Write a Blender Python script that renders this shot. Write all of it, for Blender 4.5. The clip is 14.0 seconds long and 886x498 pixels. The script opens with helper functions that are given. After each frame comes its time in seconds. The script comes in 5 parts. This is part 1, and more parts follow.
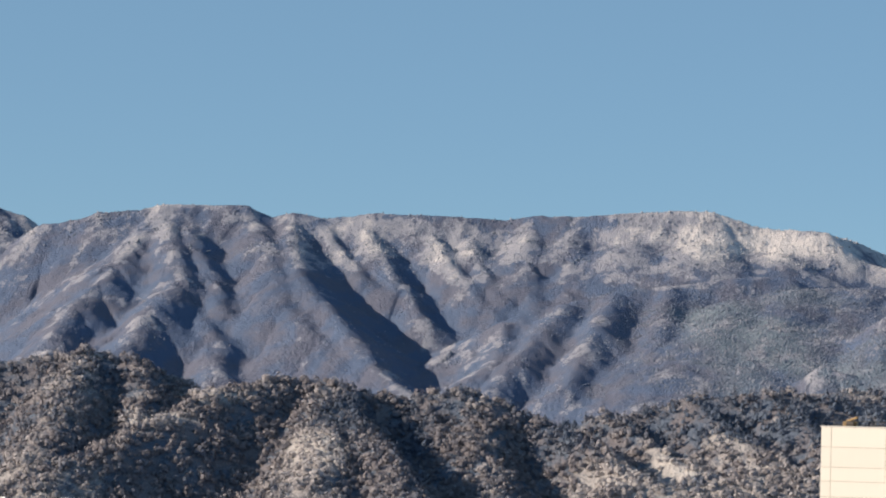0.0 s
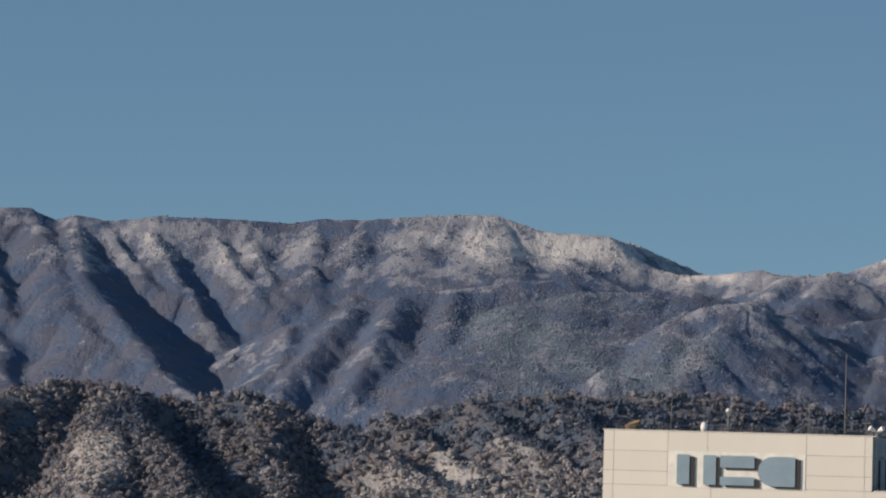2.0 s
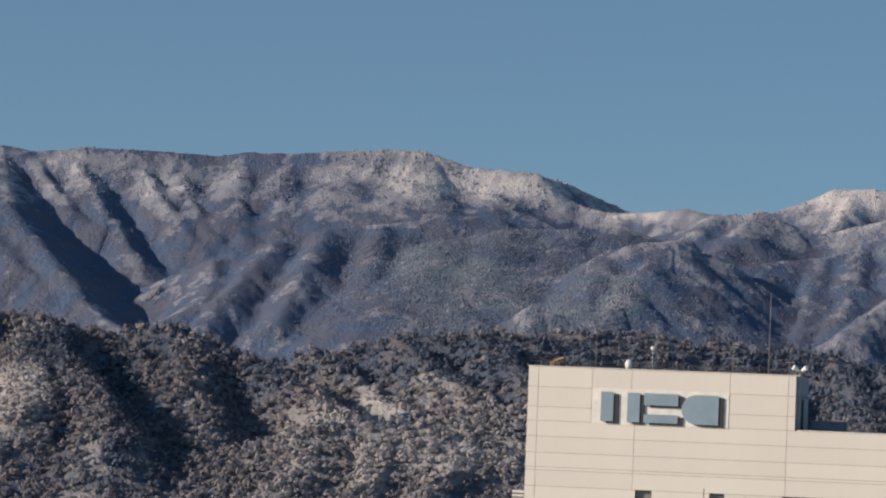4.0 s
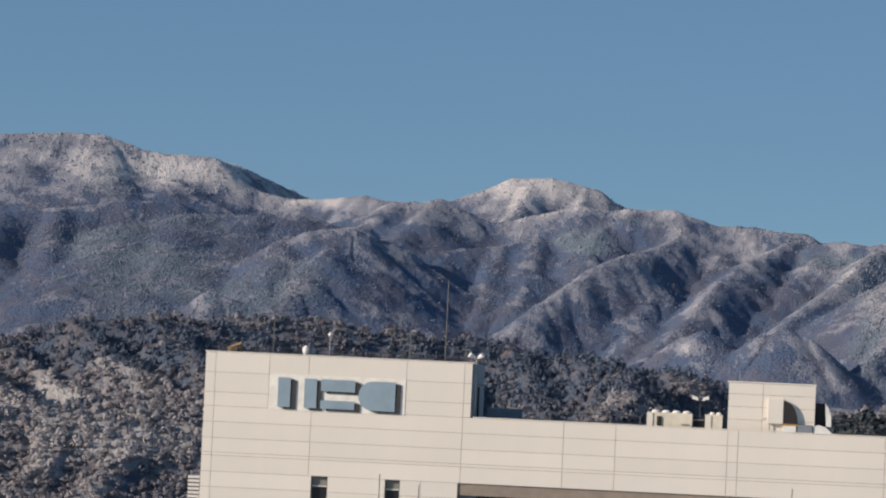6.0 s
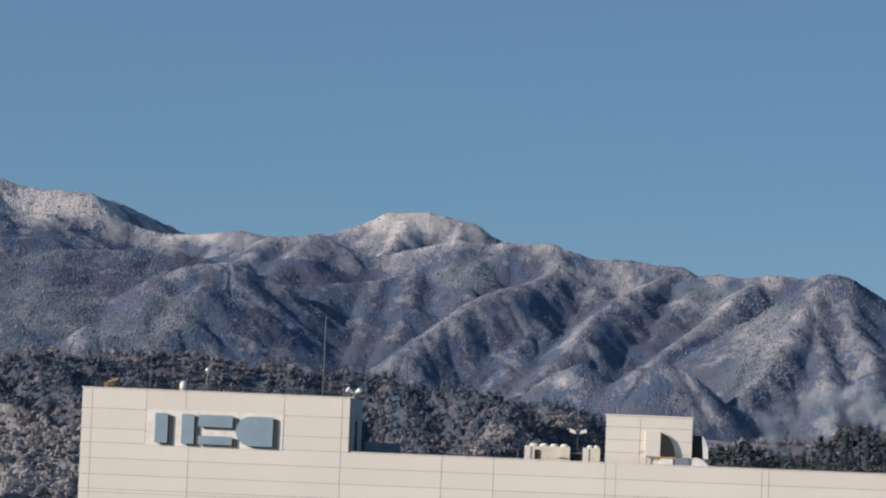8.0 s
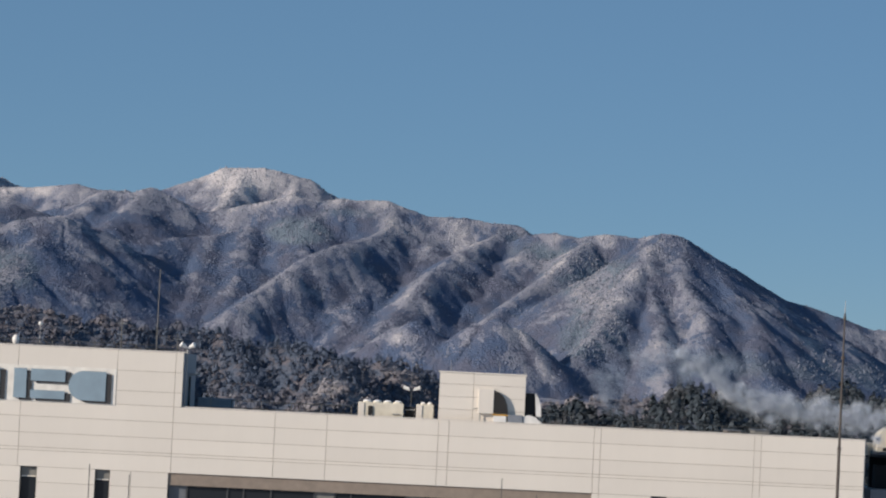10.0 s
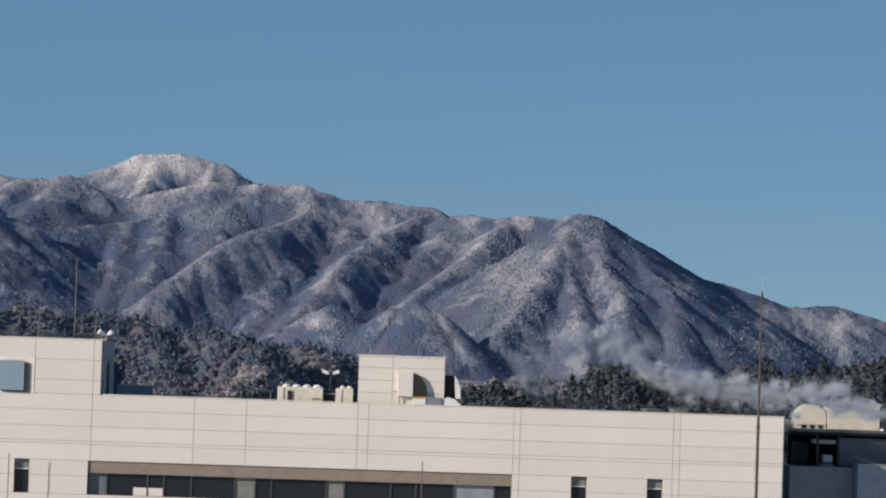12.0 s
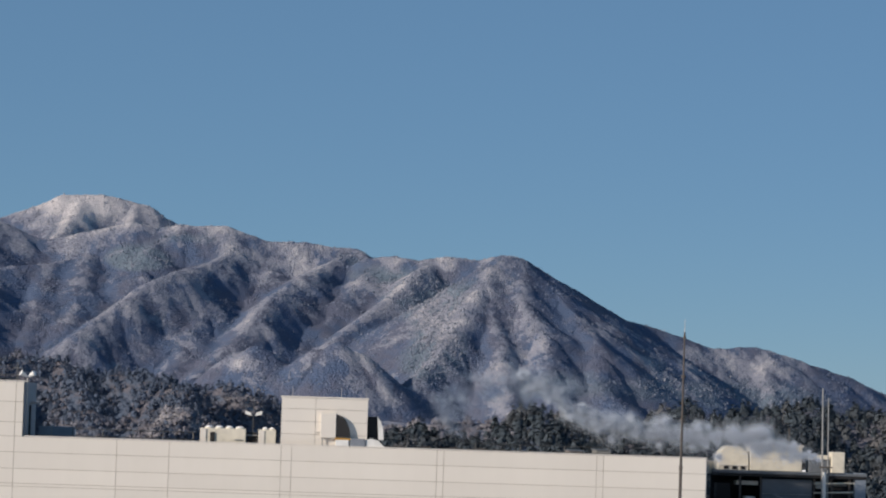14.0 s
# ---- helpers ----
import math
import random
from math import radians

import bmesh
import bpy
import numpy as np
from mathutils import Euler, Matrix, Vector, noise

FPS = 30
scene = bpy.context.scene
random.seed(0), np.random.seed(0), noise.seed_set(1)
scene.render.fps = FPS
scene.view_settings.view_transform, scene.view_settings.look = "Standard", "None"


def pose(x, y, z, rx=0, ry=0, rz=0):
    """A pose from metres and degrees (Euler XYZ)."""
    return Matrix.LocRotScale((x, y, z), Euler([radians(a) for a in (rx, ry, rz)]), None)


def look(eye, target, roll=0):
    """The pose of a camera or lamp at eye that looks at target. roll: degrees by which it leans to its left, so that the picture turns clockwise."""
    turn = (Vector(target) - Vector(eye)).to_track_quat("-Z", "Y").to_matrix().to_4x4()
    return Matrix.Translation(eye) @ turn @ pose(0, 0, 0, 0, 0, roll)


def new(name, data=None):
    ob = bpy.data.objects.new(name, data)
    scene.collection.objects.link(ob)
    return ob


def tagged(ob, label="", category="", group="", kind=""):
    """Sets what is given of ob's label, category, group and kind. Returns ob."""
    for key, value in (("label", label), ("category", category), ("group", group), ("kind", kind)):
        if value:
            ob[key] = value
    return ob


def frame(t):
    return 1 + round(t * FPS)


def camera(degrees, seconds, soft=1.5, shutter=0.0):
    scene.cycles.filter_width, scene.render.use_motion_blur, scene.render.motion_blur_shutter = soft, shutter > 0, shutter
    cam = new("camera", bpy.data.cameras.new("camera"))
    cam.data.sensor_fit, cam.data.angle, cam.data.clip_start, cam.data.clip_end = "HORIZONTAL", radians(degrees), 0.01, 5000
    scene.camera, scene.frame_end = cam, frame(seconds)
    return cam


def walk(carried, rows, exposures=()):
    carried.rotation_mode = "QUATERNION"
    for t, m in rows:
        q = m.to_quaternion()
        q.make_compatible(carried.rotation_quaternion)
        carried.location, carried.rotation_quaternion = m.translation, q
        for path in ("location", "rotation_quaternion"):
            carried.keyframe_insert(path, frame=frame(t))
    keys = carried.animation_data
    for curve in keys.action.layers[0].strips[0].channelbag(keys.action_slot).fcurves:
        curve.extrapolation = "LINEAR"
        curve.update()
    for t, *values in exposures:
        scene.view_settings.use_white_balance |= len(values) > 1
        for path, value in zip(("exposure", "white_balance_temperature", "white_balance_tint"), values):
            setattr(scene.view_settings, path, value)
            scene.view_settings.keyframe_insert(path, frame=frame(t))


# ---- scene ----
cam = camera(15.0, 14.0, soft=2.1)
EYE = Vector((0.0, 0.0, 45.0))


def aim(heading, tilt, lean):
    """Heading in degrees clockwise from +Y, tilt upwards, lean of the picture clockwise."""
    a, b = radians(heading), radians(tilt)
    return look(EYE, EYE + 100 * Vector((math.sin(a) * math.cos(b), math.cos(a) * math.cos(b), math.sin(b))), lean)


PATH = [
    (0, -15.000, 3.201, 1.717), (0.3, -15.957, 2.932, 1.707), (0.5, -15.740, 2.887, 1.558),
    (0.8, -15.456, 3.133, 1.676), (1, -14.744, 3.543, 1.854), (1.3, -13.048, 3.411, 1.872),
    (1.5, -12.340, 3.330, 1.403), (1.8, -12.015, 3.401, 1.589), (2, -11.330, 3.364, 1.633),
    (2.2, -11.300, 3.385, 1.683), (4.3, -9.782, 2.134, 2.213), (4.5, -9.594, 2.084, 2.102),
    (4.8, -9.100, 2.168, 2.067), (5, -8.589, 2.253, 2.292), (5.3, -7.573, 2.282, 2.475),
    (5.5, -6.883, 2.333, 2.560), (5.8, -5.812, 2.343, 2.888), (6, -4.569, 2.298, 2.683),
    (6.3, -4.023, 2.332, 2.783), (6.5, -3.831, 2.388, 2.849), (6.8, -3.203, 2.570, 2.937),
    (7, -2.830, 2.735, 2.803), (7.3, -3.411, 2.942, 2.669), (7.5, -3.211, 2.926, 2.746),
    (7.7, -2.866, 2.976, 2.585), (9.8, -0.541, 2.431, 2.886), (10, 0.335, 2.357, 2.783),
    (10.3, 1.269, 2.223, 2.647), (10.5, 1.749, 2.198, 2.712), (10.8, 2.430, 2.256, 2.502),
    (11, 2.991, 2.357, 2.559), (11.3, 3.425, 2.480, 2.370), (11.5, 3.281, 2.403, 2.123),
    (11.8, 2.902, 2.116, 2.080), (12, 1.754, 2.124, 1.917), (12.3, 0.117, 2.098, 1.883),
    (12.5, -0.127, 2.091, 2.065), (12.8, 1.944, 2.147, 1.864), (13, 1.816, 2.192, 1.704),
    (13.3, 1.916, 2.390, 1.738), (13.5, 2.527, 2.480, 1.729), (13.8, 2.932, 2.616, 1.937),
    (14, 3.041, 2.868, 1.897),
]
walk(cam, [(t, aim(a, b, c)) for t, a, b, c in PATH],
     exposures=[(0.0, 0.58, 7750, 7), (0.5, 0.53, 7700, 7), (1.0, 0.24, 7800, 7), (1.5, 0.22, 7850, 8), (2.0, -0.08, 7500, 7), (2.3, -0.09, 7480, 7), (4.5, -0.02, 7350, 9), (7.5, -0.03, 6950, 8), (11.0, -0.09, 6850, 8), (14.0, -0.10, 6800, 8)])

# ---------------------------------------------------------------- light
SUN_SIDE, SUN_UP = 62.0, 21.0      # degrees to the left of straight behind, and above the horizon
world = bpy.data.worlds.new("sky")
scene.world = world
world.use_nodes = True
wn, wl = world.node_tree.nodes, world.node_tree.links
sky = wn.new("ShaderNodeTexSky")
sky.sky_type = "NISHITA"
sky.sun_disc = False
sky.sun_elevation = radians(SUN_UP)
sky.sun_rotation = radians(180 + SUN_SIDE)
sky.altitude = 3000
sky.air_density = 0.9
sky.dust_density = 0.0
sky.ozone_density = 5.5
background = wn["Background"]
background.inputs["Strength"].default_value = 0.078
veil = wn.new("ShaderNodeMix")          # thin even veil over the clear sky
veil.data_type = "RGBA"
veil.inputs[0].default_value = 0.5
wl.new(sky.outputs[0], veil.inputs[6])
veil.inputs[7].default_value = (1.85, 3.68, 5.95, 1.0)
wl.new(veil.outputs[2], background.inputs["Color"])

sun_data = bpy.data.lights.new("sun", "SUN")
sun_data.energy = 4.9
sun_data.angle = radians(0.53)
sun_data.color = (1.0, 0.885, 0.785)
sun = new("sun", sun_data)
sun_from = Vector((-math.sin(radians(SUN_SIDE)) * math.cos(radians(SUN_UP)),
                   -math.cos(radians(SUN_SIDE)) * math.cos(radians(SUN_UP)), math.sin(radians(SUN_UP))))
sun.matrix_world = look(sun_from * 100, (0, 0, 0))


# ---------------------------------------------------------------- materials
def material(name, colour, rough=0.8, metal=0.0):
    m = bpy.data.materials.new(name)
    m.use_nodes = True
    b = m.node_tree.nodes["Principled BSDF"]
    b.inputs["Base Color"].default_value = (*colour, 1)
    b.inputs["Roughness"].default_value = rough
    b.inputs["Metallic"].default_value = metal
    return m


def add(m, kind, **values):
    n = m.node_tree.nodes.new(kind)
    for k, v in values.items():
        if k in n.inputs:
            n.inputs[k].default_value = v
    return n


def wire(m, a, b):
    m.node_tree.links.new(a, b)


def noise_of(m, scale, detail=4.0, rough=0.55, stretch=None):
    tc = add(m, "ShaderNodeTexCoord")
    n = add(m, "ShaderNodeTexNoise", Scale=scale, Detail=detail, Roughness=rough)
    src = tc.outputs["Object"]
    if stretch:
        mp = add(m, "ShaderNodeMapping", Scale=stretch)
        wire(m, src, mp.inputs["Vector"])
        src = mp.outputs["Vector"]
    wire(m, src, n.inputs["Vector"])
    return n


def ramp(m, src, stops):
    r = add(m, "ShaderNodeValToRGB")
    els = r.color_ramp.elements
    while len(els) < len(stops):
        els.new(0.5)
    for e, (p, c) in zip(els, stops):
        e.position = p
        e.color = (*c, 1) if not isinstance(c, float) else (c, c, c, 1)
    wire(m, src, r.inputs["Fac"])
    return r


def mixed(m, fac, a, b, blend="MIX"):
    n = add(m, "ShaderNodeMix")
    n.data_type, n.blend_type = "RGBA", blend
    for s, v in ((n.inputs[0], fac), (n.inputs[6], a), (n.inputs[7], b)):
        if isinstance(v, (float, int)):
            s.default_value = v
        elif isinstance(v, tuple):
            s.default_value = (*v, 1)
        else:
            wire(m, v, s)
    return n.outputs[2]


def shader(m):
    return m.node_tree.nodes["Principled BSDF"]


def worn(name, colour, rough=0.6, metal=0.0, scale=1.5, spread=0.12, fine=18.0, bump=0.0):
    """A painted or weathered surface: colour that drifts at two scales, with a little relief."""
    m = material(name, colour, rough, metal)
    big, small = noise_of(m, scale), noise_of(m, fine, 3.0)
    lo, hi = tuple(c * (1 - spread) for c in colour), tuple(min(1, c * (1 + spread)) for c in colour)
    c1 = ramp(m, big.outputs[0], [(0.3, lo), (0.7, hi)]).outputs[0]
    c2 = ramp(m, small.outputs[0], [(0.3, 1 - spread * 0.6), (0.7, 1.0)]).outputs[0]
    wire(m, mixed(m, 1.0, c1, c2, "MULTIPLY"), shader(m).inputs["Base Color"])
    if bump:
        b = add(m, "ShaderNodeBump", Strength=bump, Distance=0.02)
        wire(m, small.outputs[0], b.inputs["Height"])
        wire(m, b.outputs[0], shader(m).inputs["Normal"])
    return m


def facade_paint(name, colour):
    """Cream cladding; each panel a shade of its own, with faint rain streaks."""
    m = material(name, colour, 0.62)
    info = add(m, "ShaderNodeObjectInfo")
    tint = ramp(m, info.outputs["Random"], [(0.0, tuple(c * 0.975 for c in colour)), (1.0, tuple(min(1, c * 1.03) for c in colour))])
    streak = noise_of(m, 1.0, 4.0, 0.6, (1.6, 1.6, 0.10))
    drift = noise_of(m, 0.25, 3.0)
    s = ramp(m, streak.outputs[0], [(0.35, 0.985), (0.62, 1.0)]).outputs[0]
    d = ramp(m, drift.outputs[0], [(0.3, 0.95), (0.7, 1.0)]).outputs[0]
    c = mixed(m, 1.0, tint.outputs[0], s, "MULTIPLY")
    wire(m, mixed(m, 1.0, c, d, "MULTIPLY"), shader(m).inputs["Base Color"])
    return m


def combine(m, a, weight, b):
    """a * weight + b"""
    n = add(m, "ShaderNodeMath")
    n.operation = "MULTIPLY_ADD"
    wire(m, a, n.inputs[0])
    n.inputs[1].default_value = weight
    if isinstance(b, float):
        n.inputs[2].default_value = b
    else:
        wire(m, b, n.inputs[2])
    return n.outputs[0]


def land(name, bare, dark, frost, cover=0.5, grain=0.02, snow=(0.57, 0.555, 0.56), stand=None, crown=3.5):
    """Wooded winter slope: bare wood, dark conifers and frost in patches, on open ground snow where the sheet says so."""
    m = material(name, bare, 0.95)
    shader(m).inputs["Specular IOR Level"].default_value = 0.1
    att = add(m, "ShaderNodeAttribute")
    att.attribute_name = "frost"
    big, mid = noise_of(m, grain * 0.4, 4.0), noise_of(m, grain * 2, 5.0, 0.6, (1, 0.4, 1))
    patch, fine = noise_of(m, grain * 7, 4.0, 0.6, (1, 0.4, 1)), noise_of(m, grain * 32, 2.0, 0.7, (1, 0.4, 1))
    base = mixed(m, ramp(m, mid.outputs[0], [(0.42, 0.0), (0.58, 1.0)]).outputs[0], bare, dark)
    if stand:
        firs = add(m, "ShaderNodeAttribute")
        firs.attribute_name = "stand"
        base = mixed(m, ramp(m, firs.outputs["Fac"], [(0.05, 0.0), (0.35, 1.0)]).outputs[0], base, stand)
    v = combine(m, fine.outputs[0], 0.55, att.outputs["Fac"])
    v = combine(m, patch.outputs[0], 0.7, v)
    v = combine(m, big.outputs[0], 0.5, v)
    f = ramp(m, v, [(0.88 - cover * 0.5, 0.0), (1.26 - cover * 0.5, 1.0)])
    c = mixed(m, f.outputs[0], base, frost)
    w = combine(m, patch.outputs[0], 0.45, combine(m, fine.outputs[0], 0.5, att.outputs["Fac"]))
    open_snow = ramp(m, w, [(0.68, 0.0), (1.05, 1.0)])
    wire(m, mixed(m, open_snow.outputs[0], c, snow), shader(m).inputs["Base Color"])
    rough = add(m, "ShaderNodeBump", Strength=0.8, Distance=crown)
    wire(m, combine(m, noise_of(m, 0.16, 4.0, 0.65).outputs[0], 1.0, noise_of(m, 0.5, 2.0).outputs[0]), rough.inputs["Height"])
    wire(m, rough.outputs[0], shader(m).inputs["Normal"])
    return m


def frosted(name, wood, dark, frost, cover):
    """Trees: each island its own shade; frost lies on what faces up."""
    m = material(name, wood, 0.95)
    shader(m).inputs["Specular IOR Level"].default_value = 0.1
    geo = add(m, "ShaderNodeNewGeometry")
    sep = add(m, "ShaderNodeSeparateXYZ")
    wire(m, geo.outputs["Normal"], sep.inputs[0])
    tone = ramp(m, geo.outputs["Random Per Island"], [(0.0, dark), (0.45, wood), (1.0, tuple(c * 1.5 for c in wood))])
    fine = noise_of(m, 0.5, 3.0, 0.7)
    s = add(m, "ShaderNodeMath")
    s.operation = "MULTIPLY_ADD"
    wire(m, sep.outputs["Z"], s.inputs[0])
    s.inputs[1].default_value = 0.35
    wire(m, combine(m, geo.outputs["Random Per Island"], 0.45, combine(m, fine.outputs[0], 0.6, -0.02)), s.inputs[2])
    att = add(m, "ShaderNodeAttribute")
    att.attribute_name = "frost"
    s2 = add(m, "ShaderNodeMath")
    wire(m, s.outputs[0], s2.inputs[0])
    wire(m, att.outputs["Fac"], s2.inputs[1])
    f = ramp(m, s2.outputs[0], [(1.0 - cover * 0.5, 0.0), (1.35 - cover * 0.5, 1.0)])
    wire(m, mixed(m, f.outputs[0], tone.outputs[0], frost), shader(m).inputs["Base Color"])
    return m


def leafy(name, wood_tone, dark, frost, cover):
    """Twig and leaf clumps: bare wood or evergreen by the tree, each clump its own shade, some of them frosted."""
    m = material(name, wood_tone, 0.95)
    shader(m).inputs["Specular IOR Level"].default_value = 0.1
    geo = add(m, "ShaderNodeNewGeometry")
    deep, att = add(m, "ShaderNodeAttribute"), add(m, "ShaderNodeAttribute")
    deep.attribute_name, att.attribute_name = "deep", "frost"
    tone = mixed(m, deep.outputs["Fac"], wood_tone, dark)
    shade = ramp(m, geo.outputs["Random Per Island"], [(0.0, 0.85), (0.6, 1.0)])
    tone = mixed(m, 1.0, tone, shade.outputs[0], "MULTIPLY")
    v = combine(m, geo.outputs["Random Per Island"], 0.16, att.outputs["Fac"])
    f = ramp(m, v, [(0.56 - cover, 0.0), (1.08 - cover, 1.0)])
    wire(m, mixed(m, f.outputs[0], tone, frost), shader(m).inputs["Base Color"])
    return m


SNOW = (0.80, 0.80, 0.82)
# Haze of the air between is mixed into these blue mountain colours.
mat_far = land("hazed_far_woods", (0.122, 0.135, 0.195), (0.092, 0.130, 0.220), (0.262, 0.275, 0.338), 0.03, 0.012, stand=(0.165, 0.212, 0.268), snow=(0.56, 0.535, 0.56))
# Hill ground: dark tone lifted and blued, standing for blue shade.
mat_hill = land("blued_hill_woods", (0.155, 0.148, 0.172), (0.095, 0.122, 0.175), (0.29, 0.28, 0.298), -0.05, 0.03, snow=(0.46, 0.44, 0.45))
# Far trees carry the same haze blue in their colours.
mat_far_tree = frosted("hazed_frosted_far_trees", (0.142, 0.165, 0.220), (0.110, 0.150, 0.215), (0.34, 0.345, 0.39), 0.14)
# Trees blued likewise, so their dark sides take the colour of shade.
mat_tree = leafy("blued_winter_trees", (0.205, 0.194, 0.220), (0.108, 0.140, 0.205), (0.375, 0.358, 0.380), 0.50)
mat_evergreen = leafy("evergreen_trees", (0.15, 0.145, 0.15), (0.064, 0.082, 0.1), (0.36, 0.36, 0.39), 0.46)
mat_ground = land("snowy_ground", (0.14, 0.12, 0.10), (0.08, 0.08, 0.07), SNOW, 0.6, 0.05, crown=0.06)
mat_panel = facade_paint("cream_panel", (0.715, 0.668, 0.608))
mat_joint = worn("sealant", (0.40, 0.355, 0.30), 0.8)
mat_coping = worn("coping", (0.66, 0.62, 0.57), 0.5, 0.0)
# Grey parts use it; on cream walls it stands for their shaded sides.
mat_shade_wall = worn("shade_and_grey_sheet", (0.19, 0.212, 0.25), 0.6)
mat_roof = worn("roof_deck", (0.22, 0.22, 0.22), 0.9)
mat_lintel = worn("brown_lintel", (0.25, 0.205, 0.17), 0.7)
mat_frame = worn("window_frame", (0.10, 0.10, 0.10), 0.4, 0.6)
mat_blind = worn("blind", (0.20, 0.20, 0.19), 0.8)
mat_sign = worn("sign_blue", (0.27, 0.36, 0.43), 0.45, 0.2, 0.6, 0.10)
mat_sign_shadow = worn("sign_shadow", (0.035, 0.035, 0.038), 0.6)
mat_plate = worn("sign_plate", (0.78, 0.75, 0.70), 0.6)
mat_steel = worn("galvanised_steel", (0.32, 0.32, 0.32), 0.5, 0.6)
mat_rust = worn("rusty_pole", (0.078, 0.066, 0.060), 0.8)
mat_white = worn("white_enamel", (0.75, 0.74, 0.72), 0.4)
mat_cream = worn("cream_enamel", (0.68, 0.63, 0.53), 0.5)
# Black for dark machines, and for shade within openings and the open plant.
mat_black = worn("shade_and_dark_metal", (0.02, 0.02, 0.022), 0.9)
mat_snow = worn("snow", SNOW, 0.8, 0.0, 0.8, 0.05)
mat_blue_wall = worn("blue_grey_wall", (0.24, 0.275, 0.325), 0.6)
mat_ochre = worn("dull_ochre", (0.24, 0.16, 0.08), 0.7)
# Darkened to hold the plant's shade; other dark parts share it.
mat_dim = worn("shade_dimmed_sheet", (0.13, 0.145, 0.165), 0.6)
mat_yellow = worn("yellow_paint", (0.55, 0.30, 0.06), 0.5)
mat_glass = material("glass", (0.018, 0.022, 0.028), 0.08)
shader(mat_glass).inputs["Specular IOR Level"].default_value = 0.25


# ---------------------------------------------------------------- mesh helpers
def mesh_object(name, bm, mat, parent=None, label="", smooth=False):
    me = bpy.data.meshes.new(name)
    bm.to_mesh(me)
    bm.free()
    me.materials.append(mat)
    if smooth:
        me.polygons.foreach_set("use_smooth", [True] * len(me.polygons))
    ob = new(name, me)
    if parent is not None:
        ob.parent = parent
    if label:
        ob["label"] = label
    return ob


def part(name, bm, mat, parent, label="", smooth=False):
    return mesh_object(name, bm, mat, parent, label, smooth)


def thing(name, label, category, at=(0, 0, 0), group="", kind=""):
    ob = new(name)
    ob.location = at
    return tagged(ob, label, category, group, kind)


def box(x0, x1, y0, y1, z0, z1, bevel=0.0, bm=None):
    b = bm or bmesh.new()
    made = bmesh.ops.create_cube(b, size=1.0)["verts"]
    for v in made:
        v.co = Vector((x0 + (v.co.x + 0.5) * (x1 - x0), y0 + (v.co.y + 0.5) * (y1 - y0), z0 + (v.co.z + 0.5) * (z1 - z0)))
    if bevel:
        es = list({e for v in made for e in v.link_edges})
        bmesh.ops.bevel(b, geom=es, offset=bevel, segments=2, affect="EDGES", profile=0.5)
    return b


def rod(p, q, r0, r1=None, n=8, bm=None):
    b = bm or bmesh.new()
    p, q = Vector(p), Vector(q)
    d = q - p
    m = Matrix.Translation((p + q) / 2) @ d.to_track_quat("Z", "Y").to_matrix().to_4x4()
    bmesh.ops.create_cone(b, cap_ends=True, segments=n, radius1=r0, radius2=r0 if r1 is None else r1, depth=d.length, matrix=m)
    return b


def prism(outline, y0, y1, bm=None):
    """An outline in x and z, drawn from y0 to y1."""
    b = bm or bmesh.new()
    f = [b.verts.new((x, y0, z)) for x, z in outline]
    g = [b.verts.new((x, y1, z)) for x, z in outline]
    n = len(f)
    b.faces.new(f)
    b.faces.new(g[::-1])
    for i in range(n):
        b.faces.new((f[i], g[i], g[(i + 1) % n], f[(i + 1) % n]))
    bmesh.ops.recalc_face_normals(b, faces=b.faces)
    return b


def from_arrays(name, verts, faces, mat, frost=None, smooth=False):
    me = bpy.data.meshes.new(name)
    nv, nf, k = len(verts), len(faces), faces.shape[1]
    me.vertices.add(nv)
    me.vertices.foreach_set("co", np.ascontiguousarray(verts, dtype=np.float32).ravel())
    me.loops.add(nf * k)
    me.loops.foreach_set("vertex_index", np.ascontiguousarray(faces, dtype=np.int32).ravel())
    me.polygons.add(nf)
    me.polygons.foreach_set("loop_start", np.arange(0, nf * k, k, dtype=np.int32))
    me.polygons.foreach_set("loop_total", np.full(nf, k, dtype=np.int32))
    if smooth:
        me.polygons.foreach_set("use_smooth", np.ones(nf, dtype=bool))
    me.update()
    if frost is not None:
        a = me.attributes.new("frost", "FLOAT", "POINT")
        a.data.foreach_set("value", np.ascontiguousarray(frost, dtype=np.float32))
    me.materials.append(mat)
    return new(name, me)


# ---------------------------------------------------------------- the land
rng = np.random.default_rng(7)


def lattice_noise(seed, x, y, octaves=4, gain=0.5):
    """Smooth value noise over the plane, about -1 to 1."""
    r = np.random.default_rng(seed)
    table = r.uniform(-1, 1, (256, 256))
    total, amp, norm = 0.0, 1.0, 0.0
    for k in range(octaves):
        xs, ys = x * 2.0 ** k + 17.3 * k, y * 2.0 ** k + 5.1 * k
        xi, yi = np.floor(xs).astype(int), np.floor(ys).astype(int)
        fx, fy = xs - xi, ys - yi
        fx, fy = fx * fx * (3 - 2 * fx), fy * fy * (3 - 2 * fy)
        a, b = table[xi % 256, yi % 256], table[(xi + 1) % 256, yi % 256]
        c, d = table[xi % 256, (yi + 1) % 256], table[(xi + 1) % 256, (yi + 1) % 256]
        total = total + amp * ((a * (1 - fx) + b * fx) * (1 - fy) + (c * (1 - fx) + d * fx) * fy)
        norm += amp
        amp *= gain
    return total / norm


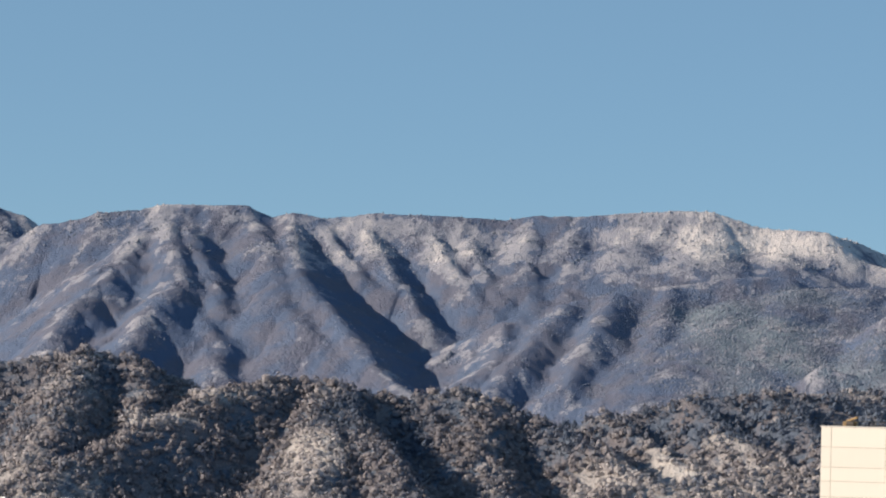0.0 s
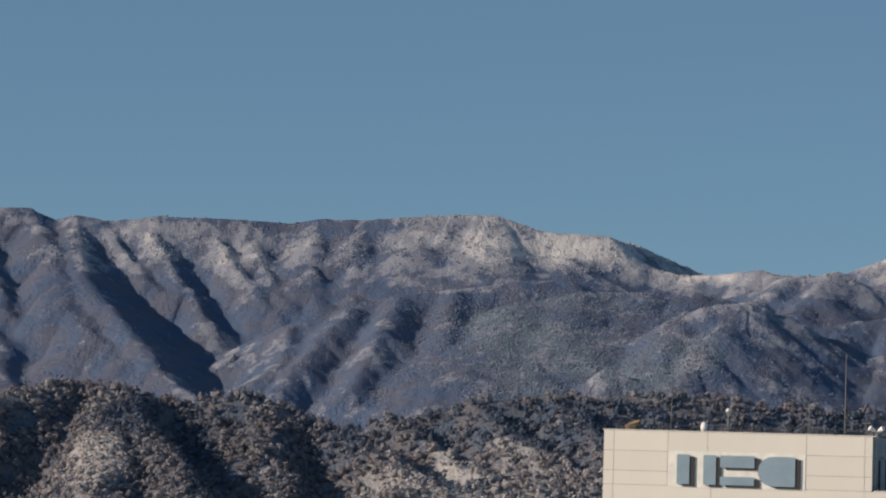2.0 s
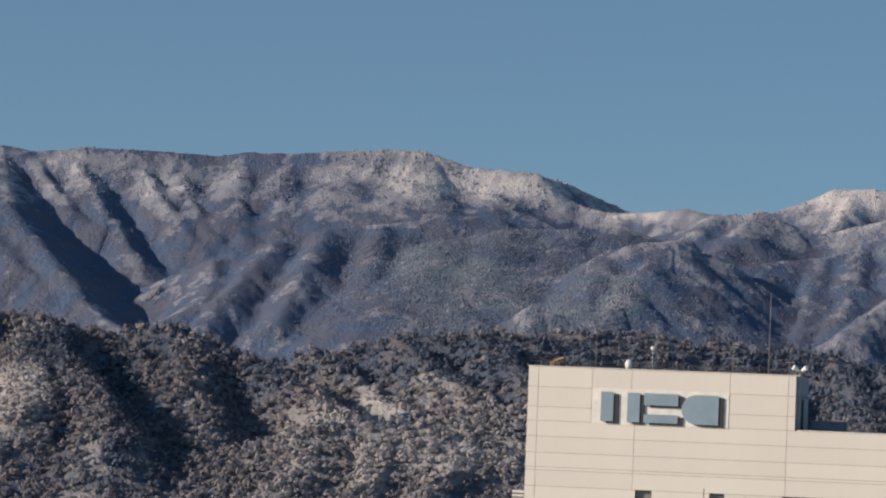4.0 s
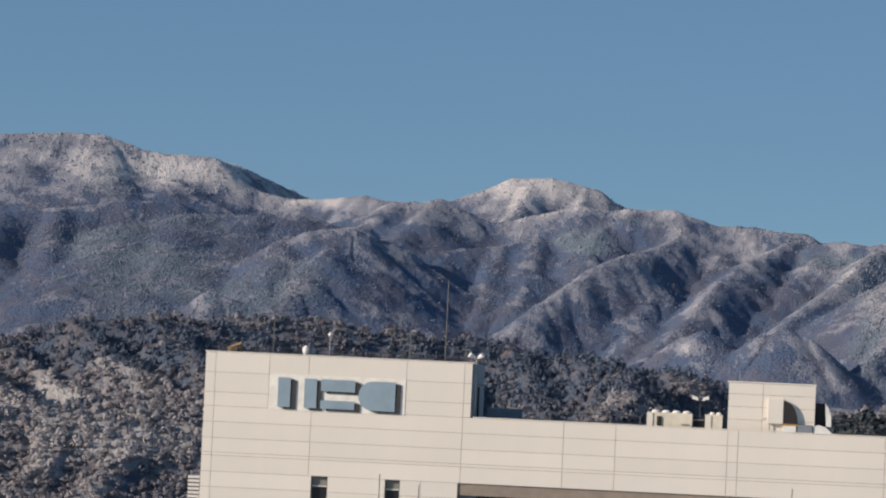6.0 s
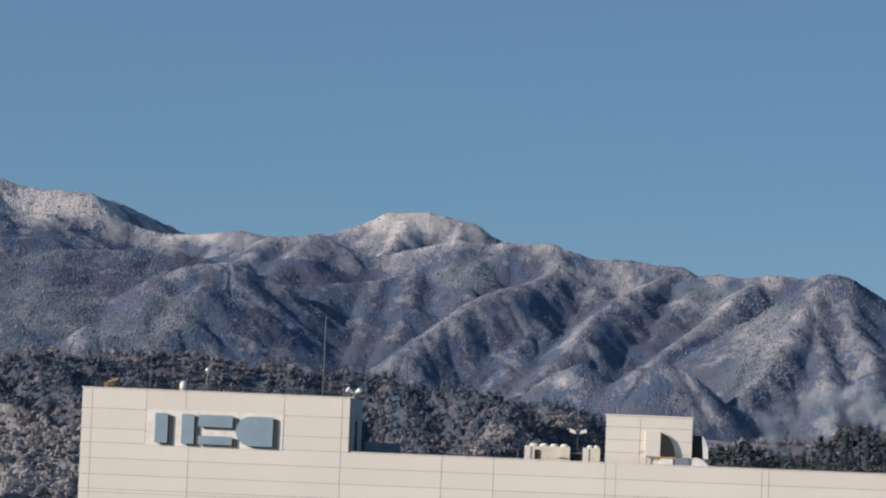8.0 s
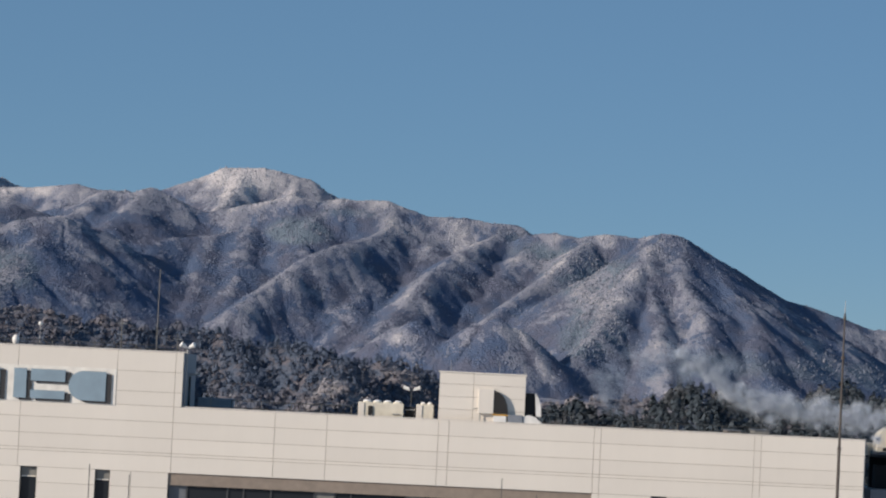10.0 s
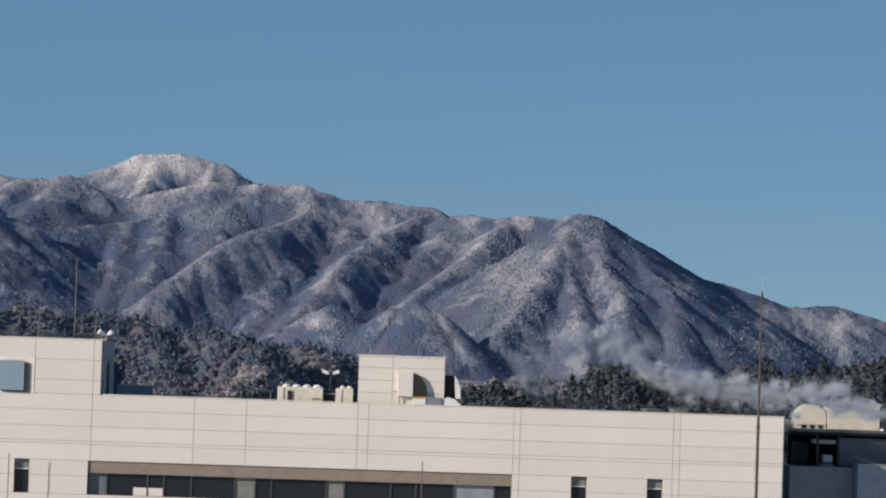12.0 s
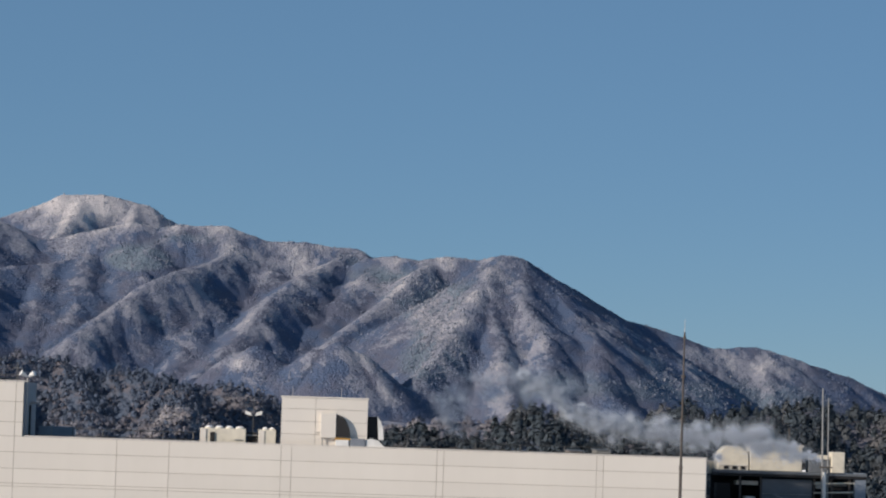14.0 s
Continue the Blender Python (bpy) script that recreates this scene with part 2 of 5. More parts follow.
class Range:
    """A low bank. Its skyline and foot are laid out by bearing and height angle as seen from the viewpoint,
    its depth in metres."""

    def __init__(self, skyline, foot, far, near, seed, rough=2.5, gully=5.5):
        self.sky = np.array(sorted(skyline))
        self.foot, self.far, self.near, self.seed, self.rough, self.gully = foot, far, near, seed, rough, gully

    def place(self, a, t):
        """World coordinates, frost and distance at bearing a (degrees) and t from 0 at the skyline to 1 at the foot."""
        top = np.interp(a, self.sky[:, 0], self.sky[:, 1])
        top = top + 0.012 * lattice_noise(self.seed + 3, a * 5, a * 0 + 1.5, 4, 0.6)
        e = top + (self.foot - top) * t
        r = self.far + (self.near - self.far) * t ** 0.8
        g = lattice_noise(self.seed, (a + 0.6 * (e - 2)) * 2.4, e * 1.7, 5, 0.5)
        r = r + self.gully * 0.75 * (np.abs(g) * 3 - 1) * np.clip(t * 8, 0, 1)
        r = r + 0.7 * self.rough * lattice_noise(self.seed + 1, a * 7, e * 7, 4, 0.6) * np.clip(t * 12, 0.15, 1)
        frost = 0.12 * np.clip(g, -0.5, 0.5) + 0.22 * lattice_noise(self.seed + 12, a * 8, e * 8, 3, 0.6)
        b = np.radians(a)
        return np.stack([r * np.sin(b), r * np.cos(b), EYE.z + r * np.tan(np.radians(e))], -1), frost, r

    def sheet(self, name, na, nt, mat, label, category):
        a0, a1 = self.sky[0, 0], self.sky[-1, 0]
        a, t = np.meshgrid(np.linspace(a0, a1, na), np.linspace(0, 1, nt) ** 1.15, indexing="ij")
        v, frost, r = self.place(a, t)
        # a back slope behind the skyline, so that the mass closes from above
        back = v[:, :1].copy()
        back[..., :2] *= 1.01
        back[..., 2] -= 45
        v = np.concatenate([back, v], 1)
        frost = np.concatenate([frost[:, :1], frost], 1)
        i = np.arange(na * (nt + 1)).reshape(na, nt + 1)
        f = np.stack([i[:-1, :-1], i[:-1, 1:], i[1:, 1:], i[1:, :-1]], -1).reshape(-1, 4)
        ob = from_arrays(name, v.reshape(-1, 3), f, mat, frost.ravel(), True)
        return tagged(ob, label, category, kind="structure")


class Massif:
    """Mountains grown from their crests. A crest is a line of bearings and height angles from the viewpoint, with its
    distance; the land falls away from it on both sides, ribbed, and the highest of all makes the surface."""

    def __init__(self, columns, rows, base):
        self.A = np.concatenate([np.linspace(-30, -23.8, 40)[:-1], np.linspace(-23.8, 11.2, columns), np.linspace(11.2, 15, 26)[1:]])
        self.D = np.concatenate([rows[:1] - 20, rows])
        self.groups, self.patches, self.firs = [], [], []
        a, r = np.meshgrid(np.radians(self.A), self.D, indexing="ij")
        x, y = r * np.sin(a), r * np.cos(a)
        self.x = x + 9 * lattice_noise(301, x / 110, y / 110, 3) + 2.5 * lattice_noise(302, x / 28, y / 28, 3)
        self.y = y + 9 * lattice_noise(303, x / 110, y / 110, 3) + 2.5 * lattice_noise(304, x / 28, y / 28, 3)
        self.z = base + 5 * lattice_noise(305, x / 200, y / 200, 3)
        self.owner = np.zeros(x.shape, np.int8)
        self.flat = (x, y)
        self.count = 0

    def ridge(self, group, line, r0, fall=0.0, to=0.0, flank=0.80, ribs=6.0, round_off=11.0):
        """fall: how steeply the crest comes down towards the plain, or to: its distance at the end."""
        self.count += 1
        if group not in self.groups:
            self.groups.append(group)
        n, pts, r = len(line), [], r0
        for k, (a, e) in enumerate(line):
            tan = math.tan(radians(e))
            if to:
                r = r0 + (to - r0) * k / (n - 1)
            elif k:
                r = (r - (pts[-1][2] - EYE.z) / fall) / (1 - tan / fall)
            pts.append((r * math.sin(radians(a)), r * math.cos(radians(a)), EYE.z + r * tan))
        lo, hi = min(a for a, e in line) - 7, max(a for a, e in line) + 7
        i0, i1 = np.searchsorted(self.A, (lo, hi))
        x, y = self.x[i0:i1].astype(np.float32), self.y[i0:i1].astype(np.float32)
        best, along, length = None, None, 0.0
        for p, q in zip(pts, pts[1:]):
            dx, dy, dz = q[0] - p[0], q[1] - p[1], q[2] - p[2]
            w = math.hypot(dx, dy) + 1e-6
            u = np.clip(((x - p[0]) * dx + (y - p[1]) * dy) / w ** 2, 0, 1)
            d = np.hypot(x - p[0] - u * dx, y - p[1] - u * dy)
            h = p[2] + u * dz - flank * (np.sqrt(d * d + round_off ** 2) - round_off)
            if best is None:
                best, dist, along = h, d, u * w
            else:
                ok = h > best
                best, dist, along = np.where(ok, h, best), np.where(ok, d, dist), np.where(ok, length + u * w, along)
            length += w
        g = lattice_noise(400 + self.count, (along + 0.3 * dist) / 48, dist / 260, 3, 0.5)
        best = best - ribs * (1 - 2.2 * np.abs(g)) * np.clip(dist / 60, 0, 1)
        z = self.z[i0:i1]
        self.owner[i0:i1] = np.where(best > z, self.groups.index(group), self.owner[i0:i1])
        soft = np.maximum(z, best) + 3.0 * np.exp(-np.abs(z - best) / 3.0) * np.clip(dist / 40, 0, 1)
        self.z[i0:i1] = soft

    def patch(self, a, e, wa, we, amount):
        self.patches.append((a, e, wa, we, amount))

    def fir(self, a, e, wa, we, amount):
        self.firs.append((a, e, wa, we, amount))

    def finish(self, climb):
        """Fine relief, and what covers the land: frost towards the tops, conifers in their stands."""
        x, y = self.flat
        self.z = self.z + 2.6 * (0.3 - np.abs(lattice_noise(306, x / 34, y / 34, 3, 0.55))) + 0.9 * lattice_noise(307, x / 9, y / 9, 3, 0.6)
        self.z[:, 0] = -90
        r = np.hypot(x, y)
        a, e = np.degrees(np.arctan2(x, y)), np.degrees(np.arctan2(self.z - EYE.z, r))
        level = self.z.copy()                       # the land without its crests and hollows
        for k in (3, 6, 9):
            level[9:-9, 9:-9] = (level[9 - k:-9 - k, 9:-9] + level[9 + k:level.shape[0] - 9 + k, 9:-9]
                                 + level[9:-9, 9 - k // 3:-9 - k // 3] + level[9:-9, 9 + k // 3:level.shape[1] - 9 + k // 3]) / 4
        proud = np.clip((self.z - level) / 2.5, -1, 1.6)
        drift = lattice_noise(308, x / 60, y / 60, 5, 0.6)
        self.frost = climb * np.clip((self.z - 245) / 80, -0.6, 1) + 0.36 * drift + 0.10 * proud + 0.30 * np.clip(lattice_noise(311, x / 17, y / 26, 3, 0.6), -0.35, 0.6) - 0.04
        # patch amounts also imitate sun and shade in places
        for pa, pe, wa, we, amount in self.patches:
            self.frost += amount * np.exp(-((a - pa) / wa) ** 2 - ((e - pe) / we) ** 2)
        self.stand = -0.25 + 0.55 * lattice_noise(309, x / 130, y / 130, 5, 0.6)
        for pa, pe, wa, we, amount in self.firs:
            self.stand += amount * np.exp(-((a - pa) / wa) ** 2 - ((e - pe) / we) ** 2)
        self.e = e

    def mesh(self, group, name, label, category, mat):
        k = self.groups.index(group)
        n, m = self.z.shape
        i = np.arange(n * m).reshape(n, m)
        f = np.stack([i[:-1, :-1], i[1:, :-1], i[1:, 1:], i[:-1, 1:]], -1)[self.owner[:-1, :-1] == k]
        used, inv = np.unique(f.ravel(), return_inverse=True)
        v = np.stack([self.flat[0].ravel()[used], self.flat[1].ravel()[used], self.z.ravel()[used]], -1)
        ob = from_arrays(name, v, inv.reshape(-1, 4), mat, self.frost.ravel()[used], True)
        s = ob.data.attributes.new("stand", "FLOAT", "POINT")
        s.data.foreach_set("value", self.stand.ravel()[used].astype(np.float32))
        return tagged(ob, label, category, kind="structure")

    def scatter(self, a0, a1, e0, e1, count):
        """Places on the land within those bearings and height angles: world points, frost and conifer cover."""
        a, r = rng.uniform(a0, a1, count * 3), rng.uniform(self.D[26], self.D[-2], count * 3)
        u = np.interp(a, self.A, np.arange(len(self.A)))
        w = np.interp(r, self.D, np.arange(len(self.D)))
        i, j = u.astype(int), w.astype(int)
        fu, fw = u - i, w - j
        at = lambda q: (q[i, j] * (1 - fu) + q[i + 1, j] * fu) * (1 - fw) + (q[i, j + 1] * (1 - fu) + q[i + 1, j + 1] * fu) * fw
        z, e = at(self.z), at(self.e)
        uphill = self.e[i, j + 1] > self.e[i, j] - 0.02
        ok = np.flatnonzero((e > e0) & (e < e1) & uphill)[:count]
        b = np.radians(a[ok])
        return np.stack([r[ok] * np.sin(b), r[ok] * np.cos(b), z[ok]], -1), at(self.frost)[ok], at(self.stand)[ok]


massif = Massif(1250, np.concatenate([np.linspace(2860, 3440, 25)[:-1], np.linspace(3440, 4960, 300)]), 36.0)
ridge = massif.ridge
# the long mountain: its crest, its dark end, and the spurs that come down from it
ridge("main", [(-30, 2.08), (-27, 2.28), (-25, 2.58), (-23.5, 2.83), (-22.24, 3.1), (-21.78, 3.4), (-21.21, 3.5), (-20.84, 3.64), (-20.27, 3.68), (-19.79, 3.81), (-19.22, 3.81), (-18.45, 3.83), (-17.96, 3.64), (-17.58, 3.73), (-17, 3.65)], 4650, to=4650)
ridge("main", [(-17, 3.65), (-16.14, 3.77), (-14.98, 3.76), (-14.02, 3.72), (-13.44, 3.81), (-12.67, 3.81), (-11.9, 3.88), (-11.04, 3.95), (-10.46, 3.95), (-9.69, 3.72), (-9.2, 3.68), (-8.55, 3.65)], 4650, to=4640)
ridge("main", [(-8.59, 3.64), (-8.1, 3.51), (-7.61, 3.32), (-7.02, 3.08), (-6.53, 2.87)], 4640, to=4930, flank=0.8)
ridge("main", [(-8.59, 3.64), (-8.19, 3.34), (-7.79, 3.12), (-7.21, 3.03), (-6.73, 3.03), (-6.25, 3.09), (-5.97, 3.13), (-5.48, 3.04), (-5.1, 3.07)], 4640, to=4520)
ridge("main", [(-19.86, 3.58), (-20.23, 3.14), (-20.46, 2.84), (-20.68, 2.5), (-21.15, 2.1), (-21.55, 1.46), (-21.87, 0.98)], 4640, 0.4, flank=0.66, ribs=7, round_off=16)
ridge("main", [(-19.67, 3.71), (-19.61, 3.16), (-19.46, 2.59), (-19.81, 2.05), (-20.31, 1.36), (-20.63, 0.92)], 4650, 0.38, flank=0.66, ribs=7, round_off=16)
ridge("main", [(-19.46, 2.59), (-19.19, 2.12), (-18.88, 1.65), (-18.67, 0.98)], 4430, 0.36, flank=0.66, ribs=7, round_off=16)
ridge("main", [(-19.43, 3.68), (-19.23, 3.22), (-18.99, 2.7), (-18.68, 2.13)], 4650, 0.4, flank=0.66, ribs=7, round_off=16)
ridge("main", [(-18.33, 3.68), (-18.02, 3.21), (-17.8, 2.74), (-17.66, 2.26), (-17.21, 1.7), (-16.61, 1.24), (-16.12, 0.77)], 4650, 0.36, flank=0.58, ribs=7, round_off=20)
ridge("main", [(-17.72, 2.84), (-17.55, 1.98), (-17.41, 1.41), (-17.2, 0.98)], 4480, 0.36, flank=0.58, ribs=7, round_off=20)
ridge("main", [(-17.65, 3.66), (-17.62, 3.23), (-17.38, 2.66), (-17.03, 2.23), (-16.58, 1.77), (-16.13, 1.25), (-15.64, 0.79)], 4650, 0.34, flank=0.66, ribs=4, round_off=14)
ridge("main", [(-17.08, 3.66), (-16.87, 3.25), (-16.37, 2.69), (-15.88, 2.41)], 4650, 0.47, flank=0.72, ribs=5)
ridge("main", [(-16.4, 3.72), (-16.15, 3.18), (-15.79, 2.61), (-15.34, 2.05)], 4650, 0.47, flank=0.72, ribs=5)
ridge("main", [(-15.44, 3.68), (-15.14, 3.3), (-14.83, 2.83), (-14.34, 2.32), (-14.09, 2.03)], 4650, 0.47, flank=0.72, ribs=5)
ridge("main", [(-14.65, 3.65), (-14.54, 3.22), (-14.35, 2.8), (-14, 2.33)], 4650, 0.46, flank=0.62, ribs=5, round_off=16)
ridge("main", [(-13.42, 3.78), (-13.55, 3.35), (-13.58, 2.87), (-13.43, 2.39)], 4650, 0.48, flank=0.62, ribs=5, round_off=16)
ridge("main", [(-12.79, 3.79), (-12.88, 3.37), (-12.79, 2.89), (-12.85, 2.5)], 4650, 0.48, flank=0.62, ribs=5, round_off=16)
ridge("main", [(-11.69, 3.83), (-11.77, 3.4), (-11.95, 2.91)], 4650, 0.5, flank=0.5, ribs=4, round_off=22)
ridge("main", [(-10.34, 3.87), (-10.62, 3.43), (-10.75, 2.94)], 4648, 0.5, flank=0.5, ribs=4, round_off=22)
ridge("main", [(-9.09, 3.61), (-9.28, 3.27), (-9.36, 2.93)], 4642, 0.5, flank=0.5, ribs=4, round_off=22)
# the brown shelf below it
ridge("shelf", [(-14.59, 1.2), (-14.32, 1.69), (-13.85, 1.97), (-13.37, 2.2), (-12.7, 2.39), (-11.94, 2.57), (-10.98, 2.69), (-10.12, 2.84), (-9.17, 2.89), (-8.59, 2.69)], 4180, to=4420, flank=0.5, ribs=5)
ridge("shelf", [(-13.8, 1.98), (-13.95, 1.56), (-14.35, 1.07)], 4210, 0.36, flank=0.68, ribs=4, round_off=14)
ridge("shelf", [(-12.89, 2.33), (-13.31, 1.82), (-13.78, 1.32), (-14.1, 0.83)], 4250, 0.38, flank=0.68, ribs=4, round_off=14)
ridge("shelf", [(-12.03, 2.53), (-12.29, 1.94), (-12.58, 1.5), (-12.81, 0.87)], 4280, 0.38, flank=0.68, ribs=4, round_off=14)
ridge("shelf", [(-11.13, 2.67), (-11.21, 2.12), (-11.43, 1.58), (-11.8, 0.9)], 4320, 0.38, flank=0.68, ribs=4, round_off=14)
# the smooth conifer slope
ridge("pines", [(-12.23, 0.96), (-11.49, 1.66), (-10.74, 2.15), (-9.98, 2.46), (-9.03, 2.65), (-7.97, 2.71), (-7.11, 2.85)], 4150, to=4420)
ridge("pines", [(-9.98, 2.46), (-10.44, 1.9), (-10.9, 1.3), (-11.26, 0.71)], 4250, 0.34, flank=0.42, ribs=3.5, round_off=30)
ridge("pines", [(-9.03, 2.65), (-9.39, 2.04), (-9.84, 1.35), (-10.1, 0.66)], 4300, 0.34, flank=0.42, ribs=3.5, round_off=30)
ridge("pines", [(-7.97, 2.71), (-8.43, 2.08), (-8.93, 1.38), (-9.24, 0.7)], 4360, 0.34, flank=0.42, ribs=3.5, round_off=30)
ridge("pines", [(-7.2, 2.82), (-7.67, 2.3), (-8.13, 1.8), (-8.49, 1.21)], 4410, 0.36, flank=0.42, ribs=3.5, round_off=30)
ridge("pines", [(-8.78, 1.15), (-8.4, 1.38), (-8.06, 1.27), (-7.81, 1.04)], 3950, to=3930)
# the wooded foreridge
ridge("ridge_a", [(-8.77, 1.1), (-8.4, 1.45), (-7.94, 1.81), (-7.47, 2.21), (-6.9, 2.47), (-6.14, 2.6), (-5.55, 2.38), (-5.16, 2.17), (-4.77, 1.98)], 4050, to=4230)
ridge("ridge_a", [(-6.52, 2.54), (-6.65, 2.1), (-6.97, 1.65), (-7.28, 1.16)], 4170, 0.4, flank=0.6, ribs=4, round_off=16)
ridge("ridge_a", [(-5.65, 2.42), (-6.02, 1.98), (-6.39, 1.63), (-6.76, 1.18)], 4190, 0.4, flank=0.6, ribs=4, round_off=16)
ridge("ridge_a", [(-7.28, 2.31), (-7.41, 1.83), (-7.53, 1.34)], 4130, 0.42, flank=0.6, ribs=4, round_off=16)
# the white summit
ridge("peak", [(-6.5, 2.6), (-4.99, 3), (-4.42, 3.15), (-3.85, 3.34), (-3.38, 3.55), (-2.8, 3.58), (-2.3, 3.49), (-2.02, 3.4)], 4740, to=4740)
ridge("peak", [(-2.07, 3.43), (-1.77, 3.24), (-1.5, 3.07), (-1.13, 2.94)], 4740, to=4900, flank=0.8)
ridge("peak", [(-3.09, 3.56), (-3.26, 3.22), (-3.58, 2.82)], 4740, 0.42)
ridge("peak", [(-2.21, 3.45), (-2.29, 3.12), (-2.09, 2.89)], 4740, 0.45)
# the ridges before the summit
ridge("front", [(-6.6, 2.6), (-6.14, 2.74), (-5.66, 2.86), (-4.81, 3.1), (-4.23, 2.95), (-3.65, 2.76)], 4450, to=4430)
ridge("front", [(-3.63, 2.79), (-3.15, 2.93), (-2.77, 3.01), (-2.29, 3.14), (-1.81, 3.05), (-1.42, 3.12), (-1.13, 3.11), (-0.65, 3.13), (-0.26, 2.98), (0.13, 2.88), (0.7, 2.9), (1.18, 2.83), (1.57, 2.82), (1.96, 2.63)], 4430, to=4450)
ridge("front", [(1.86, 2.67), (2.29, 2.72), (2.63, 2.66), (3.2, 2.73), (3.67, 2.7), (4.05, 2.79), (4.32, 2.75)], 4400, to=4350)
ridge("front", [(-5.38, 3.07), (-5.75, 2.79), (-6.03, 2.6), (-6.4, 2.3)], 4450, 0.4, flank=0.6, ribs=4, round_off=16)
ridge("front", [(-4.71, 3.14), (-4.98, 2.8), (-5.35, 2.45), (-5.52, 2.15)], 4445, 0.4, flank=0.6, ribs=4, round_off=16)
ridge("front", [(-4.95, 2.23), (-5.1, 2.27), (-5.33, 2.06)], 4280, 0.36, flank=0.6, ribs=4, round_off=16)
ridge("front", [(-2.77, 2.96), (-3.04, 2.56), (-3.61, 2.37), (-4.18, 2.31), (-4.95, 2.16), (-5.71, 1.93), (-6.56, 1.66), (-7.02, 1.4)], 4430, to=4120, flank=0.85, ribs=4)
ridge("front", [(-5.71, 1.93), (-5.88, 1.55), (-6.14, 1.06)], 4180, 0.4, flank=0.6, ribs=4, round_off=16)
ridge("front", [(-4.57, 2.23), (-4.73, 1.71), (-4.98, 0.92)], 4270, 0.4, flank=0.6, ribs=4, round_off=16)
ridge("front", [(-3.61, 2.37), (-3.82, 1.75), (-4.02, 0.97)], 4330, 0.4, flank=0.6, ribs=4, round_off=16)
ridge("front", [(-3.04, 2.56), (-3.11, 1.98), (-3.37, 1.39), (-3.63, 0.89)], 4370, 0.4, flank=0.6, ribs=4, round_off=16)
ridge("front", [(-1.81, 3), (-1.93, 2.61), (-2.06, 2.22)], 4430, 0.45, flank=0.6, ribs=4, round_off=16)
ridge("front", [(-0.65, 3.08), (-0.49, 2.73), (-0.73, 2.57), (-1.11, 2.43), (-1.49, 2.32), (-1.96, 2.11), (-2.33, 1.85), (-2.8, 1.49), (-3.17, 1.19), (-3.63, 0.8)], 4440, to=3980, flank=0.85, ribs=4)
ridge("front", [(-1.11, 2.43), (-1.03, 1.88), (-1.2, 1.3), (-1.41, 0.71)], 4330, 0.42, flank=0.6, ribs=4, round_off=16)
ridge("front", [(0.03, 2.83), (0.1, 2.42), (-0.12, 1.93), (-0.49, 1.52)], 4445, 0.48, flank=0.6, ribs=4, round_off=16)
ridge("front", [(1.57, 2.77), (1.01, 2.5), (0.63, 2.29), (0.26, 1.98), (-0.11, 1.62), (-0.56, 1.12), (-1.02, 0.63)], 4450, to=3950, flank=0.85, ribs=4)
ridge("front", [(0.63, 2.29), (0.8, 1.78), (0.68, 1.19)], 4330, 0.42, flank=0.6, ribs=4, round_off=16)
ridge("front", [(2.05, 2.63), (1.68, 2.3), (1.32, 1.9), (1.05, 1.5)], 4400, 0.42, flank=0.6, ribs=4, round_off=16)
ridge("front", [(2.91, 2.65), (2.59, 2.41), (2.17, 2.01), (1.62, 1.6), (1.16, 1.2), (0.8, 0.72)], 4380, to=3950, flank=0.85, ribs=4)
ridge("front", [(2.59, 2.41), (2.42, 1.94), (2.2, 1.46), (1.94, 0.87)], 4320, 0.42, flank=0.6, ribs=4, round_off=16)
ridge("front", [(3.67, 2.65), (3.41, 2.18), (3.14, 1.69), (2.79, 1.1), (2.52, 0.61)], 4370, 0.42)
# knolls at its foot
ridge("knoll", [(-1.02, 0.54), (-0.54, 0.66), (-0.27, 1), (0.01, 1.11), (0.31, 0.91), (0.56, 0.66)], 3750, to=3750)
ridge("knoll", [(0.42, 0.61), (0.97, 1.09), (1.25, 1.21), (1.64, 1.03), (1.94, 0.73)], 3720, to=3720)
# the pointed mountain and its long ridge
ridge("last", [(4.12, 2.78), (4.24, 2.78), (4.59, 2.56), (5.17, 2.29), (5.86, 1.83), (6.83, 1.58), (7.7, 1.32), (8.47, 1.37), (9.14, 1.18), (9.91, 0.92), (10.77, 0.55), (13, 0.1), (15, 0)], 4100, to=4330, flank=0.6)
ridge("last", [(4.12, 2.77), (3.88, 2.6), (3.8, 2.34), (3.52, 1.85), (3.24, 1.45), (2.97, 1.06), (2.69, 0.69), (2.32, 0.2)], 4100, 0.44)
ridge("last", [(3.88, 2.65), (3.51, 2.25), (3.23, 1.86), (2.86, 1.37), (2.49, 0.87)], 4130, 0.44)
ridge("last", [(4.01, 2.34), (3.93, 1.88), (4.01, 1.4), (4.23, 0.73), (4.34, 0.16)], 4040, 0.44)
ridge("last", [(4.22, 2.73), (4.47, 2.18), (4.73, 1.71), (4.89, 1.14), (5, 0.56)], 4100, 0.46, flank=0.65, ribs=5)
ridge("last", [(4.7, 2.52), (5.05, 2.15), (5.44, 1.78), (5.7, 1.3), (5.86, 0.59)], 4115, 0.44, flank=0.65, ribs=5)
ridge("last", [(5.63, 2.02), (6.02, 1.6), (6.32, 1.18), (6.53, 0.61)], 4160, 0.44, flank=0.65, ribs=5)
ridge("last", [(6.45, 1.68), (6.65, 1.38), (7, 0.91), (7.2, 0.44)], 4190, 0.44, flank=0.65, ribs=5)
ridge("last", [(7.66, 1.33), (7.76, 0.93), (7.87, 0.46)], 4210, 0.46, flank=0.65, ribs=5)
ridge("last", [(8.51, 1.35), (8.57, 0.95), (8.72, 0.38)], 4235, 0.46, flank=0.65, ribs=5)
